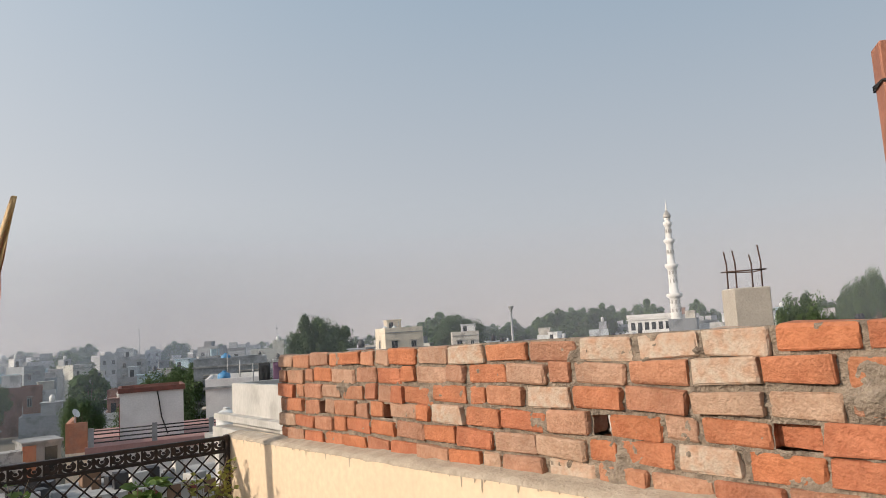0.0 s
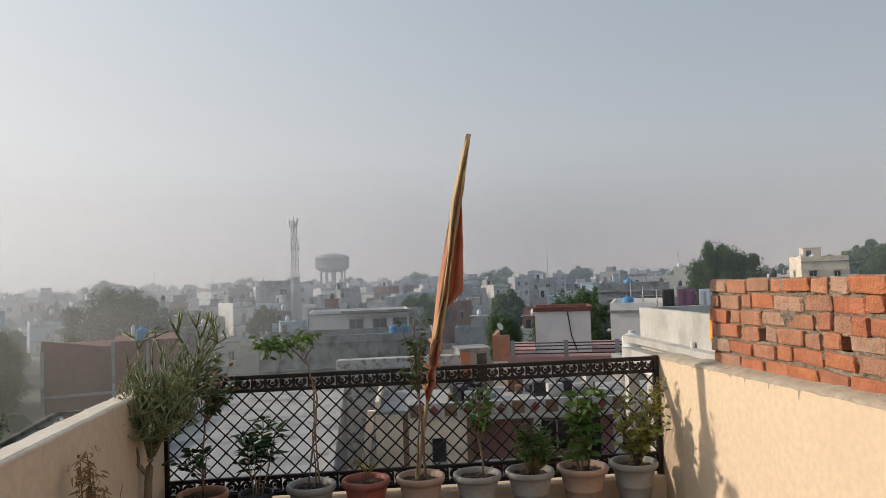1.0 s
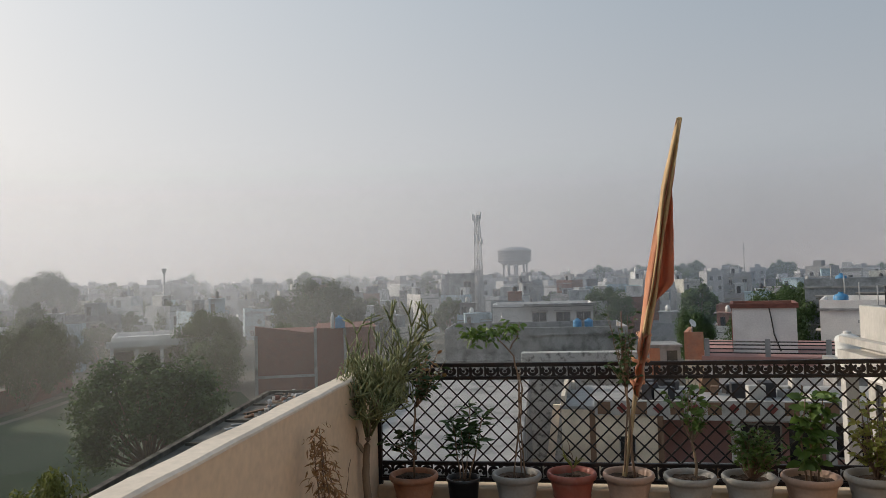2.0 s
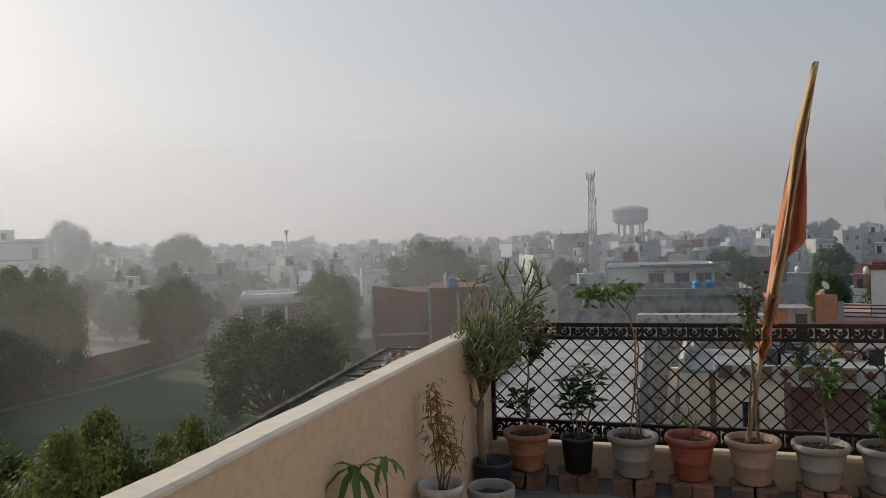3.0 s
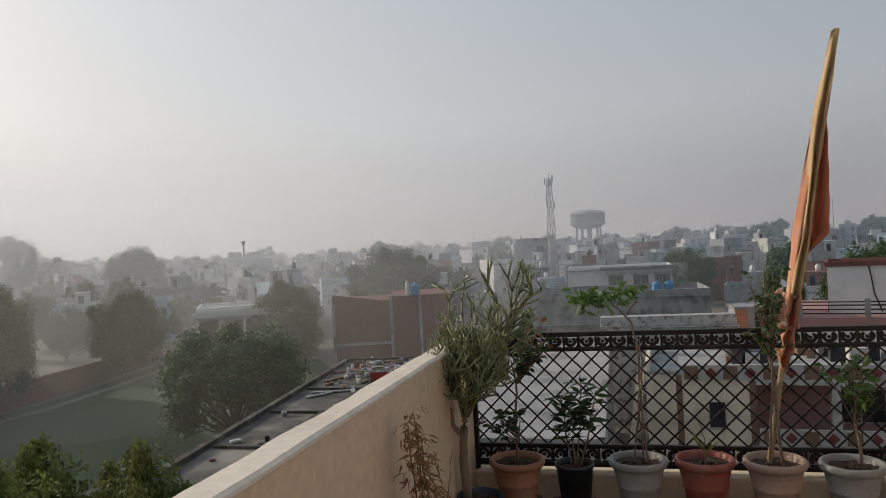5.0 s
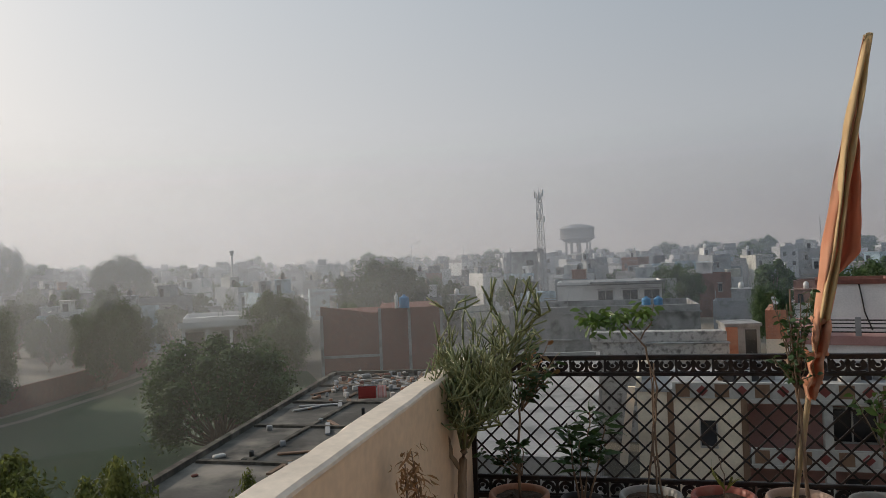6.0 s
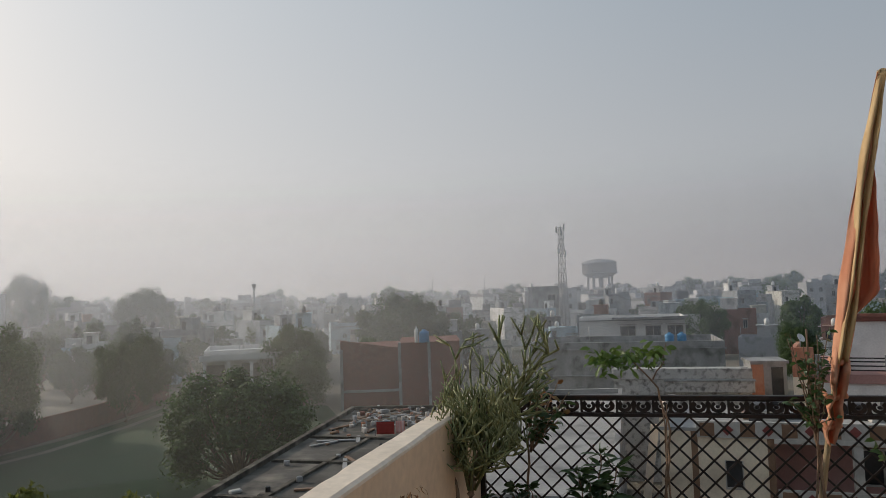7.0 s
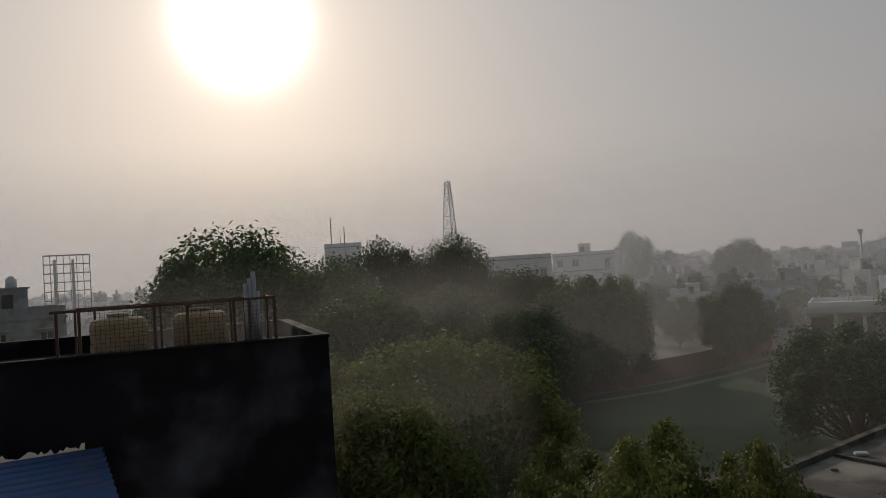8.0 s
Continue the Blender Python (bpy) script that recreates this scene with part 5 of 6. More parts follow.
# ---- house opposite, with diamond-patterned balcony bands ----
def opposite():
    t = thing("patterned_house", "beige house with maroon diamond balcony bands and dark windows", "house", pose(-0.9, 27.8, GROUND + 0.02, 0, 0, -3))
    x0, x1, h = 1.25, 14.4, 5.4
    part("wall", Shape().box(x0, 5.0, 0, 5, 0, h), "beige_wall", t)
    part("recess_wall", Shape().box(5.0, x1, 1.5, 5, 0, h), "pink_wall", t, "rose-brown wall at the back of the balcony")
    part("roof", Shape().box(x0 - 0.05, x1, -0.05, 5.1, h, h + 0.12), "dust_roof", t)
    for z in (h - 0.2, 2.92):
        b = Shape().box(2.5 if z > 4 else 5.05, x1, -0.10, 0.06, z, z + 0.56)
        band = part("balcony_band", b, "limewash", t)
        for i in range(16 if z > 4 else 13):
            x = (2.85 if z > 4 else 5.4) + i * 0.66
            d = Shape()
            if i % 2:
                ring = [(x - 0.2, z + 0.28), (x, z + 0.48), (x + 0.2, z + 0.28), (x, z + 0.08)]
                d.add([(x, -0.14, z + 0.28)] + [(u, -0.13, v) for u, v in ring] + [(u, -0.09, v) for u, v in ring],
                      [(0, 2, 1), (0, 3, 2), (0, 4, 3), (0, 1, 4), (1, 2, 6, 5), (2, 3, 7, 6), (3, 4, 8, 7), (4, 1, 5, 8)])
                part("diamond_tile", d, "maroon", band)
            else:
                d.box(x - 0.24, x + 0.24, -0.13, -0.09, z + 0.05, z + 0.51)
                part("panel", d, "brown", band)
    part("floor_slab", Shape().box(5.0, x1, -0.12, 1.6, 2.8, 2.92).box(5.0, x1, -0.12, 1.6, 5.05, 5.2), "limewash", t)
    for x in (7.4, 10.6):
        part("pillar", Shape().box(x, x + 0.28, -0.08, 0.22, 0, h - 0.2), "limewash", t)
    for x in (2.3, 4.78):
        part("pillar", Shape().box(x, x + 0.22, -0.06, 0.02, 0, h), "brown", t)
    w = part("window", Shape().box(3.38, 3.98, -0.06, -0.02, 3.42, 3.5).box(3.38, 3.42, -0.05, 0.0, 3.5, 4.4).box(3.94, 3.98, -0.05, 0.0, 3.5, 4.4), "window_frame", t)
    part("pane", Shape().box(3.42, 3.94, -0.03, 0.02, 3.5, 4.4), "pane", w)
    for x in (7.7, 11.2):
        near_window(t, pose(x + 0.9, 1.5, 3.35), 1.7, 1.3)
        part("door", Shape().box(x + 2.0, x + 2.7, 1.42, 1.52, 2.92, 4.95), "pane", t)
        part("door", Shape().box(x + 0.6, x + 1.4, 1.42, 1.52, 0, 2.1), "pane", t)
    part("side_parapet", Shape().box(x0, x0 + 0.15, 0, 5, h + 0.12, h + 0.5), "beige_wall", t)
    # sloping parapet of the outside stair on the sunlit end wall
    st = [(x0 - 0.75, 2.6), (x0 - 0.45, 2.6), (x0 - 0.02, h + 0.1), (x0 - 0.32, h + 0.1)]
    part("stair_parapet", Shape().add([(x, y, z) for y in (0.3, 0.5) for x, z in st], [(0, 1, 2, 3), (7, 6, 5, 4), (0, 4, 5, 1), (1, 5, 6, 2), (2, 6, 7, 3), (3, 7, 4, 0)]), "coping", t)


opposite()
q = random.Random(5)
for i in range(26):
    x, y = q.uniform(0.7, 10), q.uniform(28.6, 32)
    w, d, h = q.uniform(0.25, 0.8), q.uniform(0.25, 0.6), q.uniform(0.2, 0.75)
    o = part("roof_crate", rounded(Shape().box(-w / 2, w / 2, -d / 2, d / 2, 0, h), 0.02), q.choice(("grey_wall", "limewash", "blacktank", "blacktank", "brown")), at=pose(x, y, GROUND + 5.54, 0, 0, q.uniform(0, 90)))
    tagged(o, "odd crate lying on the flat roof", "crate", "clutter on the roof opposite")


# ---- rose-coloured house with pipe railing and white roof room ----
def rose_house():
    t = thing("rose_house", "rose-banded house with black pipe railing on the roof", "house", pose(7.75, 38.3, GROUND - 0.45, 0, 0, -14))
    part("wall", Shape().box(0, 9, 0, 9, 0, 6.2), "white_wall", t)
    part("roof_band", Shape().box(-0.1, 9.1, -0.1, 9.0, 6.2, 6.62), "pink_wall", t)
    part("opening", Shape().box(0.5, 3.2, -0.06, 0.02, 3.6, 5.2), "pane", t)
    part("brick_parapet", Shape().box(-0.95, 0.0, 0.2, 0.4, 6.4, 7.82).box(-0.95, -0.75, 0.4, 4, 6.4, 7.82), "orange_brickwork", t)
    part("side_wall", Shape().box(-0.95, -0.004, 0.21, 5, 0, 6.4), "beige_wall", t)
    r = Shape()
    for z in (6.8, 7.0, 7.2, 7.36):
        r.tube([(0.1, 0.05, z), (9, 0.05, z)], 0.036, 6)
    part("pipe_rail", r, "darkmetal", t)
    for x in (0.05, 2.9, 5.6, 8.6):
        part("post", Shape().box(x, x + 0.24, -0.05, 0.2, 6.62, 7.5), "grey_wall", t)
    p = Shape().box(1.4, 4.5, 2.0, 5.2, 6.62, 8.95)
    room = part("roof_room", p, "white_wall", t)
    part("brick_cornice", Shape().box(1.3, 4.6, 1.9, 2.05, 8.95, 9.2).box(1.3, 1.45, 2.05, 5.3, 8.95, 9.2).box(4.45, 4.6, 2.05, 5.3, 8.95, 9.2).box(1.45, 4.45, 5.1, 5.3, 8.95, 9.2), "red_brickwork", room)
    part("pipe", Shape().tube([(3.2, 1.96, 9.0), (3.3, 1.94, 8.4), (3.4, 1.96, 7.6), (3.7, 1.9, 6.7)], 0.035, 6), "darkmetal", room)
    part("door", Shape().box(1.36, 1.42, 2.3, 3.0, 6.62, 8.4), "maroon", room)
    d0 = 0.62
    d = thing("satellite_dish", "pale satellite dish on the brick parapet", "dish", pose(7.3, 38.75, GROUND + 7.3))
    part("bowl", Shape().lathe([(r * d0, z * d0) for r, z in ((0, 0), (0.2, 0.04), (0.35, 0.13), (0.36, 0.13), (0.21, 0.02), (0, -0.02))], 18), "whitetank", d, at=pose(0, 0, 0.5, 60, 0, 40))
    part("stand", Shape().tube([(0, 0, 0), (0, 0, 0.5)], 0.03, 6), "steel", d)


rose_house()
o = thing("brick_hut", "small brick and concrete roof hut with a dark doorway", "hut", stand(6.6, 43.6, 12))
part("wall", Shape().box(-0.9, 0.9, 0, 2.2, 0, 6.1), "grey_wall", o)
part("roof", Shape().box(-1.0, 1.0, -0.1, 2.3, 6.1, 6.25), "grey_wall", o)
part("door", Shape().box(0.1, 0.7, -0.04, 0.02, 4.4, 5.9), "pane", o)
part("brick_face", Shape().box(-0.94, -0.3, -0.03, 0.02, 4.0, 6.05), "orange_brickwork", o)


# ---- flat roofs below the railing ----
def flat_roof(name, label, pts, z, mat, curb=0.25):
    t = thing(name, label, "house")
    n = len(pts)
    s = Shape().add([(x, y, GROUND) for x, y in pts] + [(x, y, z) for x, y in pts], [tuple(range(n, 2 * n)), tuple(range(n))[::-1]] + [(i, (i + 1) % n, n + (i + 1) % n, n + i) for i in range(n)])
    part("roof_slab", s, mat, t)
    for i in range(n):
        a, b = Vector((*pts[i], z)), Vector((*pts[(i + 1) % n], z))
        m = Matrix.Translation(a) @ (b - a).to_track_quat("X", "Z").to_matrix().to_4x4()
        part("roof_kerb", Shape().box(0, (b - a).length, 0.0, 0.2, -0.02, curb, m), "old_kerb" if mat == "tar_roof" else mat, t)
    return t


flat_roof("grey_roof_house", "low house with a broad mottled grey roof slab", [(-7.4, 19.5), (-0.9, 19.5), (-1.2, 40), (-7.4, 39)], -4.0, "dust_roof")
low = flat_roof("cluttered_roof_house", "low house with a dusty roof divided by kerbs", [(-11.2, 14.2), (-7.6, 14.2), (-7.6, 32.4), (-13.1, 31.6)], -3.6, "tar_roof", 0.16)
for y in (17.5, 21.5, 25.2, 28.6):
    part("roof_kerb", Shape().box(-11.0 - (y - 15) * 0.11, -7.75, y, y + 0.16, -3.6, -3.52), "old_kerb", low)
part("roof_kerb", Shape().box(-9.9, -9.75, 17.7, 25.2, -3.6, -3.53), "old_kerb", low)
q = random.Random(8)
for i in range(150):
    y = (q.uniform(27.5, 31.8) if i > 80 else q.uniform(24, 31.8)) if i > 14 else q.uniform(15.5, 24)
    x = q.uniform(-10.6 - (y - 15) * 0.11, -8.2)
    if i % 3 == 0:
        o = part("plank", rounded(Shape().box(-q.uniform(.3, .8), q.uniform(.3, .8), -0.07, 0.07, 0, 0.05), 0.008), q.choice(("twig", "brown", "grey_wall")), at=pose(x, y, -3.58, 0, 0, q.uniform(0, 180)))
        tagged(o, "old wooden plank lying on the roof", "plank", "clutter on the dusty roof")
    elif i % 3 == 1:
        r, h = q.uniform(.06, .1), q.uniform(.1, .25)
        o = part("tin_can", Shape().lathe([(0, 0), (r * .9, 0), (r, h * .1), (r, h * .9), (r * .93, h), (r * .8, h * .93), (0, h * .93)], 14), q.choice(("bucket", "black", "terracotta", "steel")), at=pose(x, y, -3.6))
        tagged(o, "old tin standing on the roof", "tin", "clutter on the dusty roof")
    else:
        w, h = q.uniform(.06, .2), q.uniform(.05, .2)
        o = part("rubble_block", rounded(Shape().box(-w, w, -w * .6, w * .6, 0, h), 0.03), q.choice(("grey_wall", "limewash", "concrete", "brown", "old_kerb", "red_brickwork")), at=pose(x, y, -3.6, 0, 0, q.uniform(0, 90)))
        tagged(o, "broken masonry block on the roof", "rubble", "clutter on the dusty roof")


def hanging(name, label, mat, x, y, z, w, h, turn, group=""):
    s = Shape()
    for i in range(13):
        for k in range(6):
            s.v.append((w * (i / 12 - 0.5), 0.012 * math.sin(i * 1.3) * (0.3 + k / 5), -h * k / 5))
    for i in range(12):
        for k in range(5):
            s.f.append((i * 6 + k, i * 6 + k + 1, i * 6 + k + 7, i * 6 + k + 6))
            s.smooth.append(True)
            s.slot.append(0)
    o = part(name, s, mat, at=pose(x, y, z, 0, 0, turn))
    o.modifiers.new("thickness", "SOLIDIFY").thickness = 0.006
    return tagged(o, label, "cloth", group)


hanging("red_cloth", "red cloth spread over a frame on the roof", "redcloth", -9.42, 25.9, -3.08, 0.66, 0.46, 12)
hanging("striped_cloth", "red and white striped cloth drying on the roof", "striped", -8.88, 26.0, -3.06, 0.34, 0.46, 12)
o = thing("clothes_stand", "thin steel drying frame on the roof", "frame", pose(-9.2, 25.95, -3.6, 0, 0, 12))
part("bar", Shape().tube([(-0.6, 0, 0), (-0.6, 0, 0.53), (0.6, 0, 0.53), (0.6, 0, 0)], 0.015, 6), "steel", o)


# low house with a peeling pale parapet in front of the grey wall
M["peeling"] = material("peeling_pale_paint", (0.50, 0.485, 0.46), (0.40, 0.385, 0.365), 1.2, 0.95, 0.3, 14, dirt=(0.09, 0.085, 0.08), dirt_scale=3.2, dirt_amount=0.85)
o = thing("peeling_parapet_house", "low house with a pale parapet of peeling, mould-stained paint", "house", pose(0, 41.5, 0))
part("wall", Shape().box(-1.7, 5.4, 0.1, 1.6, GROUND, -3.0), "peeling", o)
part("parapet", rounded(Shape().box(-1.75, 5.45, 0.0, 0.3, -3.5, -2.92), 0.03), "peeling", o)
part("ledge", rounded(Shape().box(1.0, 5.5, -0.35, 0.1, -4.15, -3.55), 0.03), "peeling", o)
part("coping", rounded(Shape().box(0.95, 5.55, -0.42, 0.0, -3.56, -3.49), 0.015), "grey_wall", o)


# ---- white neighbouring house on the east side ----
def white_neighbour():
    t = thing("white_neighbour_house", "white plastered neighbouring house with ledge and columns", "house")
    part("wall", Shape().box(7.6, 16, 5.25, 18.36, GROUND, -0.46), "limewash", t)
    part("parapet", Shape().box(7.5, 7.68, 5.2, 18.22, -0.2, 0.64).box(7.5, 16, 18.22, 18.4, -0.2, 0.638), "limewash", t)
    part("roof_slab", Shape().box(7.5, 16, 5.2, 18.4, -0.45, -0.2), "limewash", t)
    part("ledge", Shape().box(7.22, 7.5, 5.2, 19.0, -0.30, -0.14), "limewash", t)
    part("beam", Shape().box(7.12, 7.595, 5.2, 18.85, -0.78, -0.455), "limewash", t)
    for y in (18.5, 16.2, 13.2, 10.2, 7.0):
        part("column", Shape().box(7.15, 7.45, y, y + 0.3, GROUND, -0.785), "limewash", t)
    for y in (17.3, 14.6, 11.6, 8.6):
        near_window(t, pose(7.6, y, -2.4, 0, 0, -90))
    p = part("painted_sign", Shape().box(7.478, 7.499, 12.7, 14.35, 0.08, 0.62), "sign_yellow", t, "orange painted sign panel")
    c = bpy.data.curves.new("letter", "FONT")
    c.body, c.size, c.extrude, c.align_x = "M", 0.52, 0.006, "CENTER"
    c.materials.append(M["sign_red"])
    l = new("letter", c)
    l.parent = p
    l.matrix_basis = pose(7.468, 14.05, 0.18, 90, 0, -90)
    part("pipe", Shape().tube([(7.42, 15.1, 0.0), (7.40, 15.1, -0.9), (7.42, 15.1, -4)], 0.05, 8), "whitetank", t)


white_neighbour()
w2 = water_tank("water_tank", "whitetank", "white water tank by the neighbouring house", 0.5, 1.1)
w2.matrix_basis = pose(12.9, 33.6, -2.4)
o = thing("tank_plinth", "grey masonry plinth carrying a water tank", "plinth", pose(12.9, 33.6, GROUND))
part("plinth_body", Shape().box(-0.8, 0.8, -0.8, 0.8, 0, 6.6), "grey_wall", o)
house("laundry_house", "plain rendered house with washing on its roof", 7, 7, 8.2, "plaster", 27, 2, False, 0.2, m=stand(17.8, 35.0))
o = thing("clothes_line", "thin clothes line between two posts", "clothes line", pose(0, 0, 0))
a, b = Vector((15.6, 36.9, 0.62)), Vector((19.4, 35.2, 0.62))
part("line", Shape().tube([a, a.lerp(b, .5) - Vector((0, 0, .05)), b], 0.008, 5), "darkmetal", o)
for p in (a, b):
    part("post", Shape().tube([(p.x, p.y, -1.0), p], 0.03, 6), "steel", o)
d = (b - a).normalized()
for f, mt, lab, w in ((0.14, "black", "black cloth drying on a line", 0.5), (0.36, "purple", "plum patterned cloth drying on a line", 0.75), (0.6, "bluecloth", "pale striped cloth drying on a line", 0.6), (0.82, "bluecloth", "pale striped cloth drying on a line", 0.6)):
    p = a.lerp(b, f)
    hanging("drying_cloth", lab, mt, p.x, p.y, 0.58, w * 1.2, 0.95, math.degrees(math.atan2(d.y, d.x)), "laundry on the line")

# unfinished house behind the brickwork: slab, column with bare bars, post
tagged(part("roof_slab_east", Shape().box(2.43, 7.0, -4.6, 5.0, -0.6, -0.3).box(2.43, 7.0, -4.6, 5.0, GROUND, -0.62), "concrete"), "bare concrete roof slab of the unfinished house", "roof slab", kind="structure")
o = thing("concrete_column", "bare concrete column stub with four steel bars", "column", pose(5.335, 2.38, -0.3, 0, 0, -40))
part("shaft", rounded(Shape().box(-0.13, 0.13, -0.13, 0.13, 0, 2.12), 0.008), "raw_concrete", o)
for x, y, h in ((-0.09, -0.09, 0.27), (0.09, -0.09, 0.30), (-0.09, 0.09, 0.28), (0.09, 0.09, 0.25)):
    part("steel_bar", Shape().tube([(x, y, 2.1), (x + 0.005, y, 2.3), (x - 0.006, y + 0.003, 2.12 + h)], 0.0055, 6), "rust", o)
part("stirrup", Shape().tube([(-.11, -.11, 2.24), (.12, -.11, 2.245), (.11, .12, 2.24), (-.12, .11, 2.25), (-.11, -.12, 2.24)], 0.005, 5), "rust", o)
o = thing("rusty_post", "rust-brown steel post with a wire tied round it", "post", pose(3.55, 0.615, -0.3, 0, 0, 35))
part("shaft", rounded(Shape().box(-0.06, 0.06, -0.06, 0.06, 0, 2.96), 0.006), "oxide", o)
for k in range(3):
    part("wire", Shape().tube([(-.066, -.066, 2.79 + .012 * k), (.066, -.066, 2.80), (.066, .066, 2.79 + .01 * k), (-.066, .066, 2.80), (-.066, -.066, 2.79 + .012 * k)], 0.004, 5), "darkmetal", o)


# ---- dark backlit house to the west with caged tanks and a tin roof ----
def sooty_house():
    ang = math.degrees(math.atan2(4.88 + 1.3, -12.92 + 14.2))
    t = thing("sooty_house", "unpainted house wall with backlit shade in its near-black colour, and a flat roof", "house", pose(-12.92, 4.88, GROUND, 0, 0, ang))
    h, deck = 9.7, 9.28
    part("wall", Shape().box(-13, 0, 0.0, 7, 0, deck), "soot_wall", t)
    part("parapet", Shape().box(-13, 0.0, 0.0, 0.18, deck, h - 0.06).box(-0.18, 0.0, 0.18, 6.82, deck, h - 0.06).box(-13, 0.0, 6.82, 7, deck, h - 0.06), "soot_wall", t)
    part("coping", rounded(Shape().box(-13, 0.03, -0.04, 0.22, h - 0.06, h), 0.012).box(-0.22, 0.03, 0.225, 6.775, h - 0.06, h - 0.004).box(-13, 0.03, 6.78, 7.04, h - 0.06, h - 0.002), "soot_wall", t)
    c = thing("tank_cage", "rusty mesh cage standing on the roof", "cage", pose(-12.92, 4.88, GROUND + deck, 0, 0, ang))
    x0, x1, y0, y1, z1 = -4.55, -0.92, 0.25, 2.1, 1.14
    for x in (x0, x0 + .35, x0 + 1.55, x0 + 2.1, x0 + 2.9, x1 - .45, x1):
        part("cage_post", Shape().box(x - .025, x + .025, y0 - .02, y0 + .02, 0, z1), "rust", c)
        part("cage_post", Shape().box(x - .02, x + .02, y1 - .02, y1 + .02, 0, z1), "rust", c)
    part("cage_rail", Shape().box(x0 - .1, x1 + .02, y0 - .03, y0 + .03, z1, z1 + .05).box(x0, x1, y1 - .03, y1 + .03, z1, z1 + .05).box(x0 - .02, x0 + .02, y0, y1, z1, z1 + .04).box(x1 - .02, x1 + .02, y0, y1, z1, z1 + .04), "rust", c)
    w = Shape()
    for i in range(int((x1 - x0) / 0.075)):
        x = x0 + 0.6 + i * 0.075
        if x < x1:
            w.box(x - .003, x + .003, y0, y0 + .006, 0.03, z1)
    for k in range(15):
        w.box(x0 + .5, x1, y0 + .006, y0 + .012, 0.05 + k * .075, 0.056 + k * .075)
    part("wire_mesh", w, "darkmetal", c)
    m = pose(-12.92, 4.88, GROUND + deck, 0, 0, ang)
    for x in (-3.68, -2.25):
        k = thing("wrapped_tank", "water tank wrapped in brown jute sacking", "water tank", m @ pose(x, 1.15, 0))
        part("tank_body", Shape().lathe([(0, 0), (.46, 0), (.49, .1), (.47, .3), (.5, .42), (.48, .55), (.5, .8), (.48, .92), (.4, .97), (.2, .98), (.18, 1.02), (0, 1.02)], 20), "jute", k)
        part("lid", Shape().lathe([(.2, 1.02), (.2, 1.05), (0, 1.06)], 14), "jute", k)
    k = thing("pipe_bundle", "bundle of grey vent pipes on the roof corner", "pipe", m @ pose(-1.3, 1.0, 0))
    for dx, hh in ((0, 1.55), (.07, 1.68), (-.08, 1.45), (.13, 1.3)):
        part("pipe", Shape().tube([(dx, 0, 0), (dx, 0, hh)], 0.045, 8), "steel", k)


sooty_house()


def tin_roof():
    t = thing("tin_roof", "blue corrugated tin lean-to roof on iron posts", "tin roof")
    s = Shape()
    n = 96
    for i in range(n + 1):
        f = i / n
        x, z = -13.7 + 3.0 * f, -0.86 - 0.36 * f + 0.03 * math.sin(f * 11 * 2 * math.pi)
        s.v += [(x, -4.2, z), (x, 1.05 + 0.02 * math.sin(i * 0.7), z)]
    for i in range(n):
        s.f.append((2 * i, 2 * i + 2, 2 * i + 3, 2 * i + 1))
        s.smooth.append(True)
        s.slot.append(0)
    o = part("tin_sheet", s, "tin", t)
    o.modifiers.new("thickness", "SOLIDIFY").thickness = 0.004
    part("purlin", Shape().box(-10.9, -10.82, -4.2, 1.0, -1.34, -1.26).box(-12.3, -12.22, -4.2, 1.0, -1.18, -1.1), "darkmetal", t)
    for y in (-3.8, -1.2, 0.9):
        part("post", Shape().box(-10.9, -10.82, y, y + 0.08, GROUND, -1.34), "darkmetal", t)
    f = Shape()
    q = random.Random(2)
    n = 110
    for i in range(n + 1):
        y = -4.2 + 5.0 * i / n
        f.v += [(-13.71, y, -0.9 + q.uniform(0, 0.03)), (-13.74, y, -0.8 + 0.1 * noise.noise((y * 4, 3, 0)) + q.uniform(-0.05, 0.06))]
    for i in range(n):
        f.f.append((2 * i, 2 * i + 2, 2 * i + 3, 2 * i + 1))
        f.smooth.append(False)
        f.slot.append(0)
    part("torn_flashing", f, "coping", t, "torn pale flashing sheet")


tin_roof()
o = thing("bent_pipe_frame", "bent grey pipe frame with a sheet, standing among bushes", "frame", pose(-8.5, 11.0, GROUND, 0, 0, 25))
part("pipe", Shape().tube([(-0.5, 0, 0), (-0.5, 0, 7.02), (-0.42, 0, 7.08), (0.12, 0, 7.33), (0.24, 0, 7.36), (0.3, 0, 7.28), (0.31, 0, 0)], 0.018, 8), "steel", o)
part("sheet", Shape().box(-0.46, 0.28, 0.02, 0.04, 6.6, 6.98), "steel", o)
o = thing("roof_antenna", "thin television antenna on a pole above the trees", "antenna", pose(-24.6, 16.6, GROUND))
part("mast", Shape().tube([(0, 0, 0), (0, 0, 7.1)], 0.06, 6), "steel", o)
part("boom", Shape().tube([(-.5, 0, 7.05), (.5, .2, 7.1)], 0.03, 5), "steel", o)


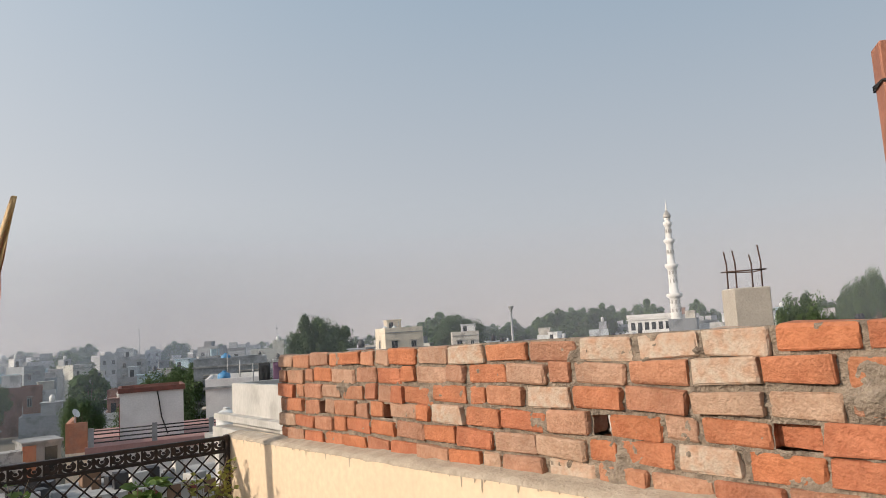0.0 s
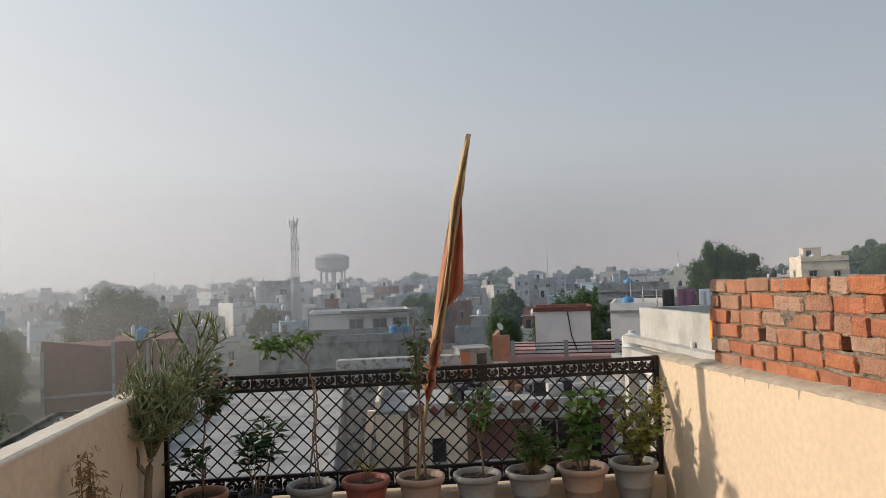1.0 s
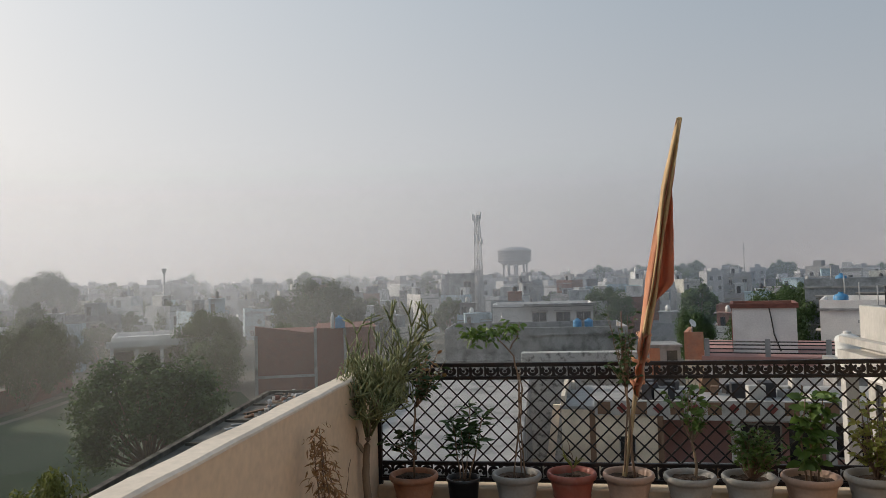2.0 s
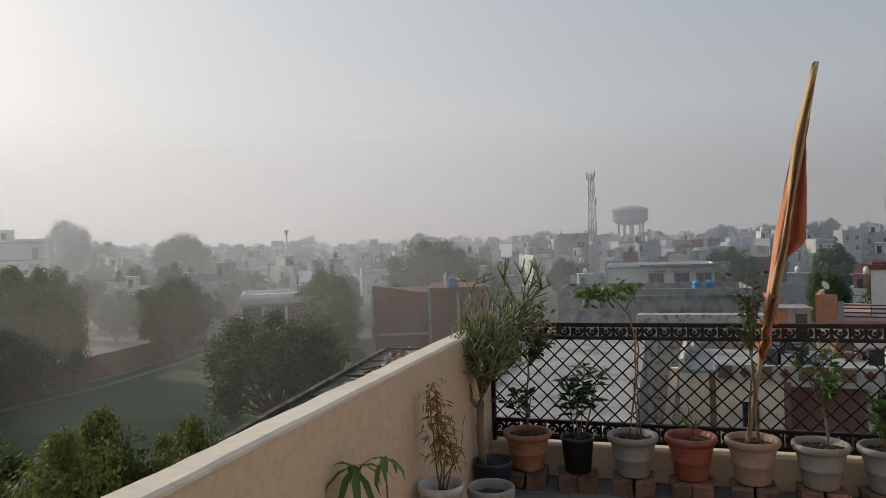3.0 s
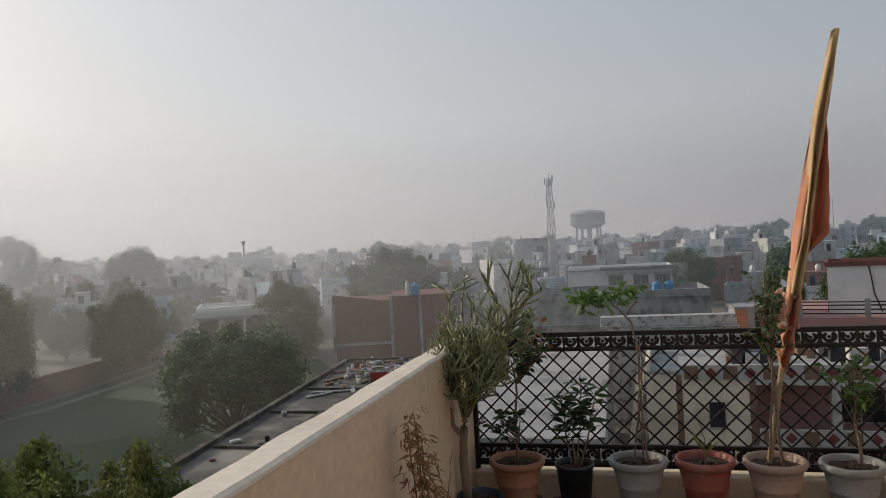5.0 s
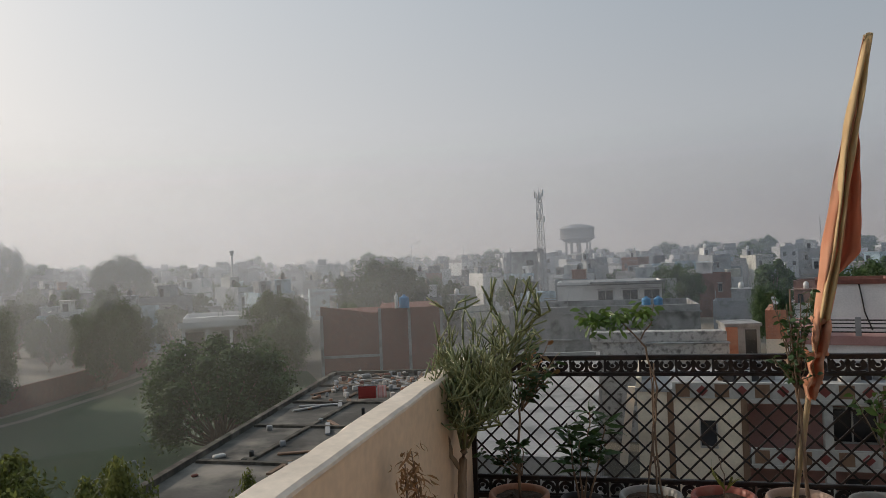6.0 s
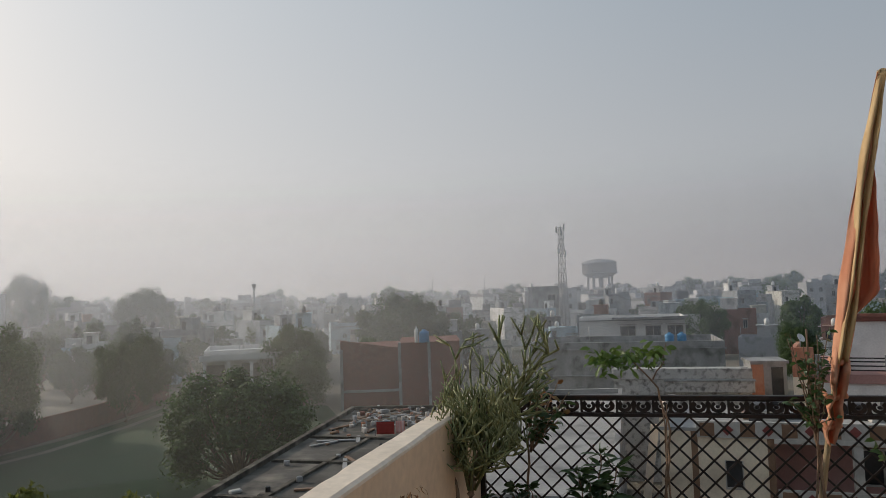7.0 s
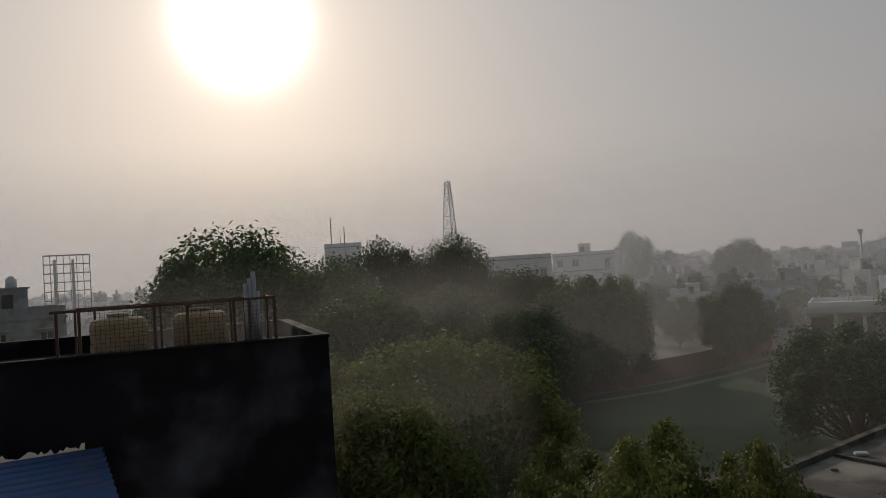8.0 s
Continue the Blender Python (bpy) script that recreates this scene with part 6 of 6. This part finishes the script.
# ---- towers ----
def lattice_tower(name, label, x, y, z0, h, w0, w1, legs, panels, extras, mat="steel", thick=0.09):
    t = thing(name, label, "tower", pose(x, y, z0, 0, 0, 20))
    def leg(k, f):
        a, w = 2 * math.pi * k / legs, w0 + (w1 - w0) * f
        return Vector((w * math.cos(a), w * math.sin(a), h * f))
    for k in range(legs):
        part("leg", Shape().tube([leg(k, 0), leg(k, 1)], thick, 5), mat, t)
    br = Shape()
    for i in range(panels):
        f0, f1 = i / panels, (i + 1) / panels
        for k in range(legs):
            br.tube([leg(k, f0), leg(k + 1, f1)], thick * 0.5, 4)
            br.tube([leg(k + 1, f0), leg(k, f1)], thick * 0.5, 4)
            br.tube([leg(k, f1), leg(k + 1, f1)], thick * 0.5, 4)
    part("bracing", br, mat, t)
    for f, a, hh in extras:
        c = Vector((w1 * 1.8 * math.cos(a), w1 * 1.8 * math.sin(a), h * f))
        part("antenna", Shape().box(c.x - .18, c.x + .18, c.y - .18, c.y + .18, c.z, c.z + hh), "whitetank", t)
    part("mast", Shape().tube([(0, 0, h), (0, 0, h + 1.4)], 0.06, 5), mat, t)
    return t


lattice_tower("telecom_tower", "hazy grey telecom lattice tower with panel antennas", -17.2, 172.5, GROUND, 25.2, 1.35, 0.6, 4, 11, [(0.97, 0.5, 1.6), (0.95, 2.6, 1.6), (0.93, 4.4, 1.6), (0.78, 1.2, 1.5), (0.75, 3.7, 1.5), (0.72, 5.5, 1.4)], thick=0.09)
lattice_tower("radio_tower", "thin hazy three-legged radio tower", -137.7, 82.0, GROUND, 31.0, 3.4, 0.7, 3, 12, [(0.62, 1.0, 1.2), (0.45, 3.0, 1.0)], thick=0.12)
for x, y, h in ((-105, 41, 16.5), (-107, 44, 15.2), (-60, 210, 12), (-45, 215, 11), (52, 205, 13.5), (85, 190, 12)):
    o = thing("roof_mast", "thin steel mast on the skyline", "mast", pose(x, y, GROUND))
    part("mast", Shape().tube([(0, 0, 0), (0, 0, h * 0.7), (0, 0, h + 4)], [0.16, 0.12, 0.08], 6), "steel", o)
    part("crosspiece", Shape().box(-.3, .3, -.05, .05, h + 2.4, h + 2.6), "steel", o)


def flood_light(x, y, h):
    o = thing("flood_light", "tall flood light mast over the roofs", "lamp post", stand(x, y))
    part("mast", Shape().tube([(0, 0, 0), (0, 0, h)], [0.28, 0.18], 8), "steel", o)
    part("lamp_head", Shape().lathe([(0.16, h - 0.9), (0.5, h), (0.5, h + 0.2), (0.2, h + 0.22), (0, h + 0.25)], 12), "steel", o)


flood_light(-74.6, 130.3, 13.5)
flood_light(88, 95.7, 14.4)


def water_tower():
    t = thing("water_tower", "large grey concrete water tower on columns in haze", "water tower", pose(-14.8, 299, GROUND))
    part("tank", Shape().lathe([(0, 14.4), (3.2, 14.5), (5.4, 15.1), (6.6, 16.1), (6.9, 16.4), (6.9, 20.2), (7.2, 20.2), (7.2, 20.6), (5.5, 21.5), (2.0, 22.2), (0, 22.3)], 32), "tank_concrete", t)
    part("gallery", Shape().lathe([(6.9, 16.3), (7.7, 16.3), (7.7, 16.6), (6.9, 16.6)], 32), "tank_concrete", t)
    for k in range(9):
        a = 2 * math.pi * k / 9
        part("column", Shape().tube([(5.1 * math.cos(a), 5.1 * math.sin(a), 0), (4.9 * math.cos(a), 4.9 * math.sin(a), 15.0)], 0.36, 8), "tank_concrete", t)
    part("ring_beam", Shape().lathe([(4.7, 6.6), (5.3, 6.6), (5.3, 7.1), (4.7, 7.1), (4.7, 6.6)], 24), "tank_concrete", t)
    part("shaft", Shape().tube([(0, 0, 0), (0, 0, 14.5)], 0.5, 10), "tank_concrete", t)


water_tower()


def mosque():
    t = thing("prayer_hall", "white prayer hall with arcaded windows", "building", stand(144, 108.5))
    part("wall", Shape().box(-5, 5, 0, 9, 0, 11.2), "white_wall", t)
    part("parapet", Shape().box(-5.2, 5.2, -.2, 0.05, 11.2, 12.0), "white_wall", t)
    part("cornice", Shape().box(-5.3, 5.3, -.3, .0, 10.7, 10.95), "white_wall", t)
    for i in range(6):
        part("window", Shape().box(-4.3 + i * 1.6, -3.3 + i * 1.6, -.06, .03, 8.3, 10.1), "pane", t)
    m = thing("minaret", "tall slender white minaret with ringed balconies", "minaret", pose(147.6, 103.3, GROUND))
    prof = [(0, 0), (1.75, 0), (1.7, 9)]
    z, r = 9.0, 1.5
    for zz, rr in ((16, 1.35), (23, 1.15), (29, 0.95), (33.2, 0.75)):
        prof += [(r, z + .2), (rr, zz - .8), (rr * 1.25, zz - .5), (rr * 1.6, zz - .1), (rr * 1.6, zz + .5), (rr * 1.05, zz + .5)]
        z, r = zz + .3, rr * .95
    prof += [(0.7, 34.2), (0.95, 34.8), (0.8, 35.5), (0.25, 36.4), (0.12, 36.6), (0.3, 37.0), (0.1, 37.3), (0.2, 37.8), (0.06, 38.2), (0.03, 39.4), (0, 39.4)]
    part("shaft", Shape().lathe([(r * 0.85, z) for r, z in prof], 20), "white_wall", m)
    part("cap", Shape().lathe([(0.97, 34.8), (0.82, 35.55), (0.27, 36.45), (0.0, 36.5)], 20), "window_frame", m)
    w = Shape()
    for zz in (12, 14, 19, 21, 26, 31):
        for k in range(8):
            a = 2 * math.pi * k / 8
            w.box(-.16, .16, -.05, .05, 0, .9, pose(1.2 * math.cos(a) * (1 - (zz - 12) * .02), 1.2 * math.sin(a) * (1 - (zz - 12) * .02), zz, 0, 0, math.degrees(a) + 90))
    part("niches", w, "window_frame", m)


mosque()


def hoarding():
    t = thing("hoarding_frame", "bare steel lattice frame of an advertising hoarding", "hoarding", stand(-90.2, 3.9))
    b = Shape()
    for i in range(8):
        x = -2.3 + 4.6 * i / 7
        b.tube([(x, 0, 9.5), (x, 0, 15.5)], 0.05, 4)
        b.tube([(x, 1.2, 9.5), (x, 1.2, 15.5)], 0.04, 4)
        b.tube([(x, 0, 9.5 + i % 3), (x, 1.2, 11 + i % 3)], 0.035, 4)
    for k in range(7):
        b.tube([(-2.3, 0, 9.5 + k), (2.3, 0, 9.5 + k)], 0.05, 4)
        b.tube([(-2.3, 1.2, 9.5 + k), (2.3, 1.2, 9.5 + k)], 0.04, 4)
    part("lattice", b, "steel", t)
    for x in (-1.2, 0.6):
        part("post", Shape().tube([(x, .6, 0), (x, .6, 15)], 0.16, 8), "steel", t)


hoarding()


# ---- thin smoke haze hanging over the town, painted on nested clear shells ----
def haze_layer(radius, amount, turn):
    s = Shape()
    n = 72
    s.add([(math.cos(2 * math.pi * k / n), math.sin(2 * math.pi * k / n), z) for z in (-0.4, 0.75) for k in range(n)], [(k, (k + 1) % n, n + (k + 1) % n, n + k) for k in range(n)], True)
    M["haze"] = smoke_haze("smoke_haze", amount)
    o = part("smoke_haze", s, "haze")
    o.matrix_basis = pose(0, 2, 1.6, 0, 0, turn) @ Matrix.Diagonal((radius, radius, radius, 1))
    return tagged(o, "clear shell tinted as thin pale smoke haze over the town", "haze", kind="stuff")


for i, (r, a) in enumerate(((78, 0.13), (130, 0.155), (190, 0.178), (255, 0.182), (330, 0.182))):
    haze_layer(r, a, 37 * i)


def smoke_bank(radius, a0, a1, amount):
    """A curved sheet painted as drifting smoke low over the gardens, thin at its ends and its top."""
    s = Shape()
    n = 60
    ang = [radians(a0 + (a1 - a0) * k / n) for k in range(n + 1)]
    s.add([(-math.sin(a), math.cos(a), z) for z in (-0.45, 0.75) for a in ang], [(k, k + 1, k + n + 2, k + n + 1) for k in range(n)], True)
    M["bank"] = mt = smoke_haze("drifting_smoke", amount)
    nt = mt.node_tree
    N, L = nt.nodes.new, nt.links.new
    for x in nt.nodes:
        if x.bl_idname in ("ShaderNodeBsdfDiffuse", "ShaderNodeBsdfTranslucent"):
            x.inputs[0].default_value = (0.58, 0.565, 0.54, 1)
    top = next(x for x in nt.nodes if x.bl_idname == "ShaderNodeMapRange" and x.interpolation_type == "SMOOTHSTEP")
    top.inputs["From Min"].default_value, top.inputs["From Max"].default_value = -0.05, 0.07
    no = next(x for x in nt.nodes if x.bl_idname == "ShaderNodeTexNoise")
    no.inputs["Scale"].default_value = 4.0
    un = next(x for x in nt.nodes if x.bl_idname == "ShaderNodeMapRange" and x.interpolation_type != "SMOOTHSTEP")
    un.inputs["To Min"].default_value, un.inputs["To Max"].default_value = 0.65 * amount, 1.35 * amount
    # thin out towards both ends of the bank
    ang = N("ShaderNodeVectorMath")
    ang.operation = "DOT_PRODUCT"
    tc = next(x for x in nt.nodes if x.bl_idname == "ShaderNodeTexCoord")
    mid = radians((a0 + a1) / 2)
    L(tc.outputs["Object"], ang.inputs[0])
    ang.inputs[1].default_value = (-math.sin(mid), math.cos(mid), 0)
    ends = N("ShaderNodeMapRange")
    ends.interpolation_type = "SMOOTHERSTEP"
    half = radians((a1 - a0) / 2)
    ends.inputs["From Min"].default_value, ends.inputs["From Max"].default_value = math.cos(half), math.cos(half * 0.6)
    L(ang.outputs["Value"], ends.inputs["Value"])
    ms = next(x for x in nt.nodes if x.bl_idname == "ShaderNodeMixShader" and x.inputs[0].is_linked)
    mu = N("ShaderNodeMath")
    mu.operation = "MULTIPLY"
    L(ms.inputs[0].links[0].from_socket, mu.inputs[0])
    L(ends.outputs[0], mu.inputs[1])
    L(mu.outputs[0], ms.inputs[0])
    o = part("smoke_bank", s, "bank")
    o.matrix_basis = pose(0, 0, 1.6, 0, 0, 0) @ Matrix.Diagonal((radius, radius, radius, 1))
    return tagged(o, "curved sheet tinted as drifting grey smoke low over the gardens", "smoke", kind="stuff")


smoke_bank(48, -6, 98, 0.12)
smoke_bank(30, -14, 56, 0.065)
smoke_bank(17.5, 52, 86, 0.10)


# ---- brickwork on the east parapet: each brick an object of its own, mortar set back ----
def brickwork():
    t = thing("brick_wall", "unplastered orange brick wall with rough grey mortar and putlog holes", "brick wall")
    slope, x_face, x_back = 0.0145, 2.286, 2.395
    y_end, base, course = 3.68, 1.062, 0.0835
    q = random.Random(31)
    pool = [brick_mesh(100 + i, q.uniform(0.208, 0.230), 0.108, q.uniform(0.068, 0.077), 0.005, edge=q.uniform(0.006, 0.010)) for i in range(24)]
    halves = [brick_mesh(200 + i, q.uniform(0.09, 0.125), 0.108, q.uniform(0.068, 0.077), 0.005, edge=q.uniform(0.006, 0.010)) for i in range(10)]
    pale = [brick_mesh(300 + i, q.uniform(0.212, 0.23), 0.108, q.uniform(0.068, 0.076), 0.005, "pale_brick", 0.008) for i in range(4)]
    holes = {2: ((3.09, 3.17), (2.44, 2.51), (1.13, 1.21), (0.45, 0.58), (-0.7, -0.58))}
    placed = []
    for c in range(6):
        y = y_end
        first = True
        gaps = holes.get(c, ())
        while y > -4.3:
            short = (first and c % 2 == 0) or q.random() < 0.2
            ln = q.uniform(0.10, 0.13) if short else q.uniform(0.196, 0.232)
            y0 = y - ln
            gap = next(((a, b) for a, b in gaps if y0 < b and y > a), None)
            if gap:
                if y - gap[1] > 0.07:
                    placed.append((c, (y + gap[1]) / 2, y - gap[1] < 0.16, y - gap[1]))
                elif placed and placed[-1][0] == c:
                    a = placed.pop()
                    top = a[1] + a[3] / 2
                    n = 2 if top - gap[1] > 0.25 else 1
                    w = (top - gap[1]) / n
                    for k in range(n):
                        placed.append((c, top - w * (k + 0.5), w < 0.16, w - 0.006 * (n - 1)))
                y = gap[0] - 0.003
                first = False
                continue
            placed.append((c, (y + y0) / 2, short, ln))
            y = y0 - q.uniform(0.006, 0.018)
            first = False
    for c, yc, short, ln in placed:
        z = base + 0.037 + c * course + slope * (y_end - yc) + q.uniform(-0.005, 0.005)
        lime = (c == 5 and yc < 1.3 and q.random() < 0.55) or q.random() < 0.06
        me = q.choice(halves) if short else q.choice(pale) if lime else q.choice(pool)
        fit = Matrix.Diagonal((ln / max(v.co.x * 2 for v in me.vertices), 1, 1, 1))
        part("brick", me, None, t, at=pose((x_face + x_back) / 2 + q.uniform(-0.009, 0.007), yc, z, q.uniform(-1.6, 1.6), q.uniform(-1.4, 1.4), 90 + q.choice((0, 180)) + q.uniform(-2.4, 2.4)) @ fit)
    for yb in (0.52, -0.64):
        part("brick", pool[0], None, t, at=pose(2.385, yb, base + 0.037 + 2 * course + slope * (y_end - yb), 0, 0, 91))
    # mortar: a rough sheet a little behind the brick faces, open at the holes
    s = Shape()
    ny, nz = 820, 52
    top = 6 * course - 0.006
    for face, x in ((0, x_face + 0.016), (1, x_back - 0.012)):
        o = len(s.v)
        for i in range(ny + 1):
            y = y_end - 0.008 - (y_end + 4.25) * i / ny
            for k in range(nz + 1):
                zz = top * k / nz
                r = noise.noise((y * 22, zz * 22, face * 7)) * 0.007 + noise.noise((y * 75, zz * 75, 3)) * 0.006
                blob = max(0.0, noise.noise((y * 5, zz * 8, 11)) - 0.30) * 0.05 + max(0.0, noise.noise((y * 34, zz * 40, 2)) - 0.2) * 0.03
                s.v.append((x - (r + blob) * (1 if face == 0 else -1), y, base - 0.002 + zz + slope * (y_end - y)))
        for i in range(ny):
            y = y_end - 0.008 - (y_end + 4.25) * (i + 0.5) / ny
            for k in range(nz):
                zz = top * (k + 0.5) / nz
                if 2 * course < zz < 3 * course - 0.008 and any(a < y < b for a, b in holes[2]):
                    continue
                j = o + i * (nz + 1) + k
                s.f.append((j, j + nz + 1, j + nz + 2, j + 1) if face else (j, j + 1, j + nz + 2, j + nz + 1))
                s.smooth.append(True)
                s.slot.append(0)
    m = (ny + 1) * (nz + 1)
    for i in range(ny):
        a, b = i * (nz + 1) + nz, (i + 1) * (nz + 1) + nz
        s.f.append((a, a + m, b + m, b))
        s.smooth.append(True)
        s.slot.append(0)
    for k in range(nz):
        s.f.append((k, k + m, k + 1 + m, k + 1)[::-1])
        s.smooth.append(True)
        s.slot.append(0)
    part("mortar", s, "mortar", t, "rough squeezed-out grey mortar")


brickwork()
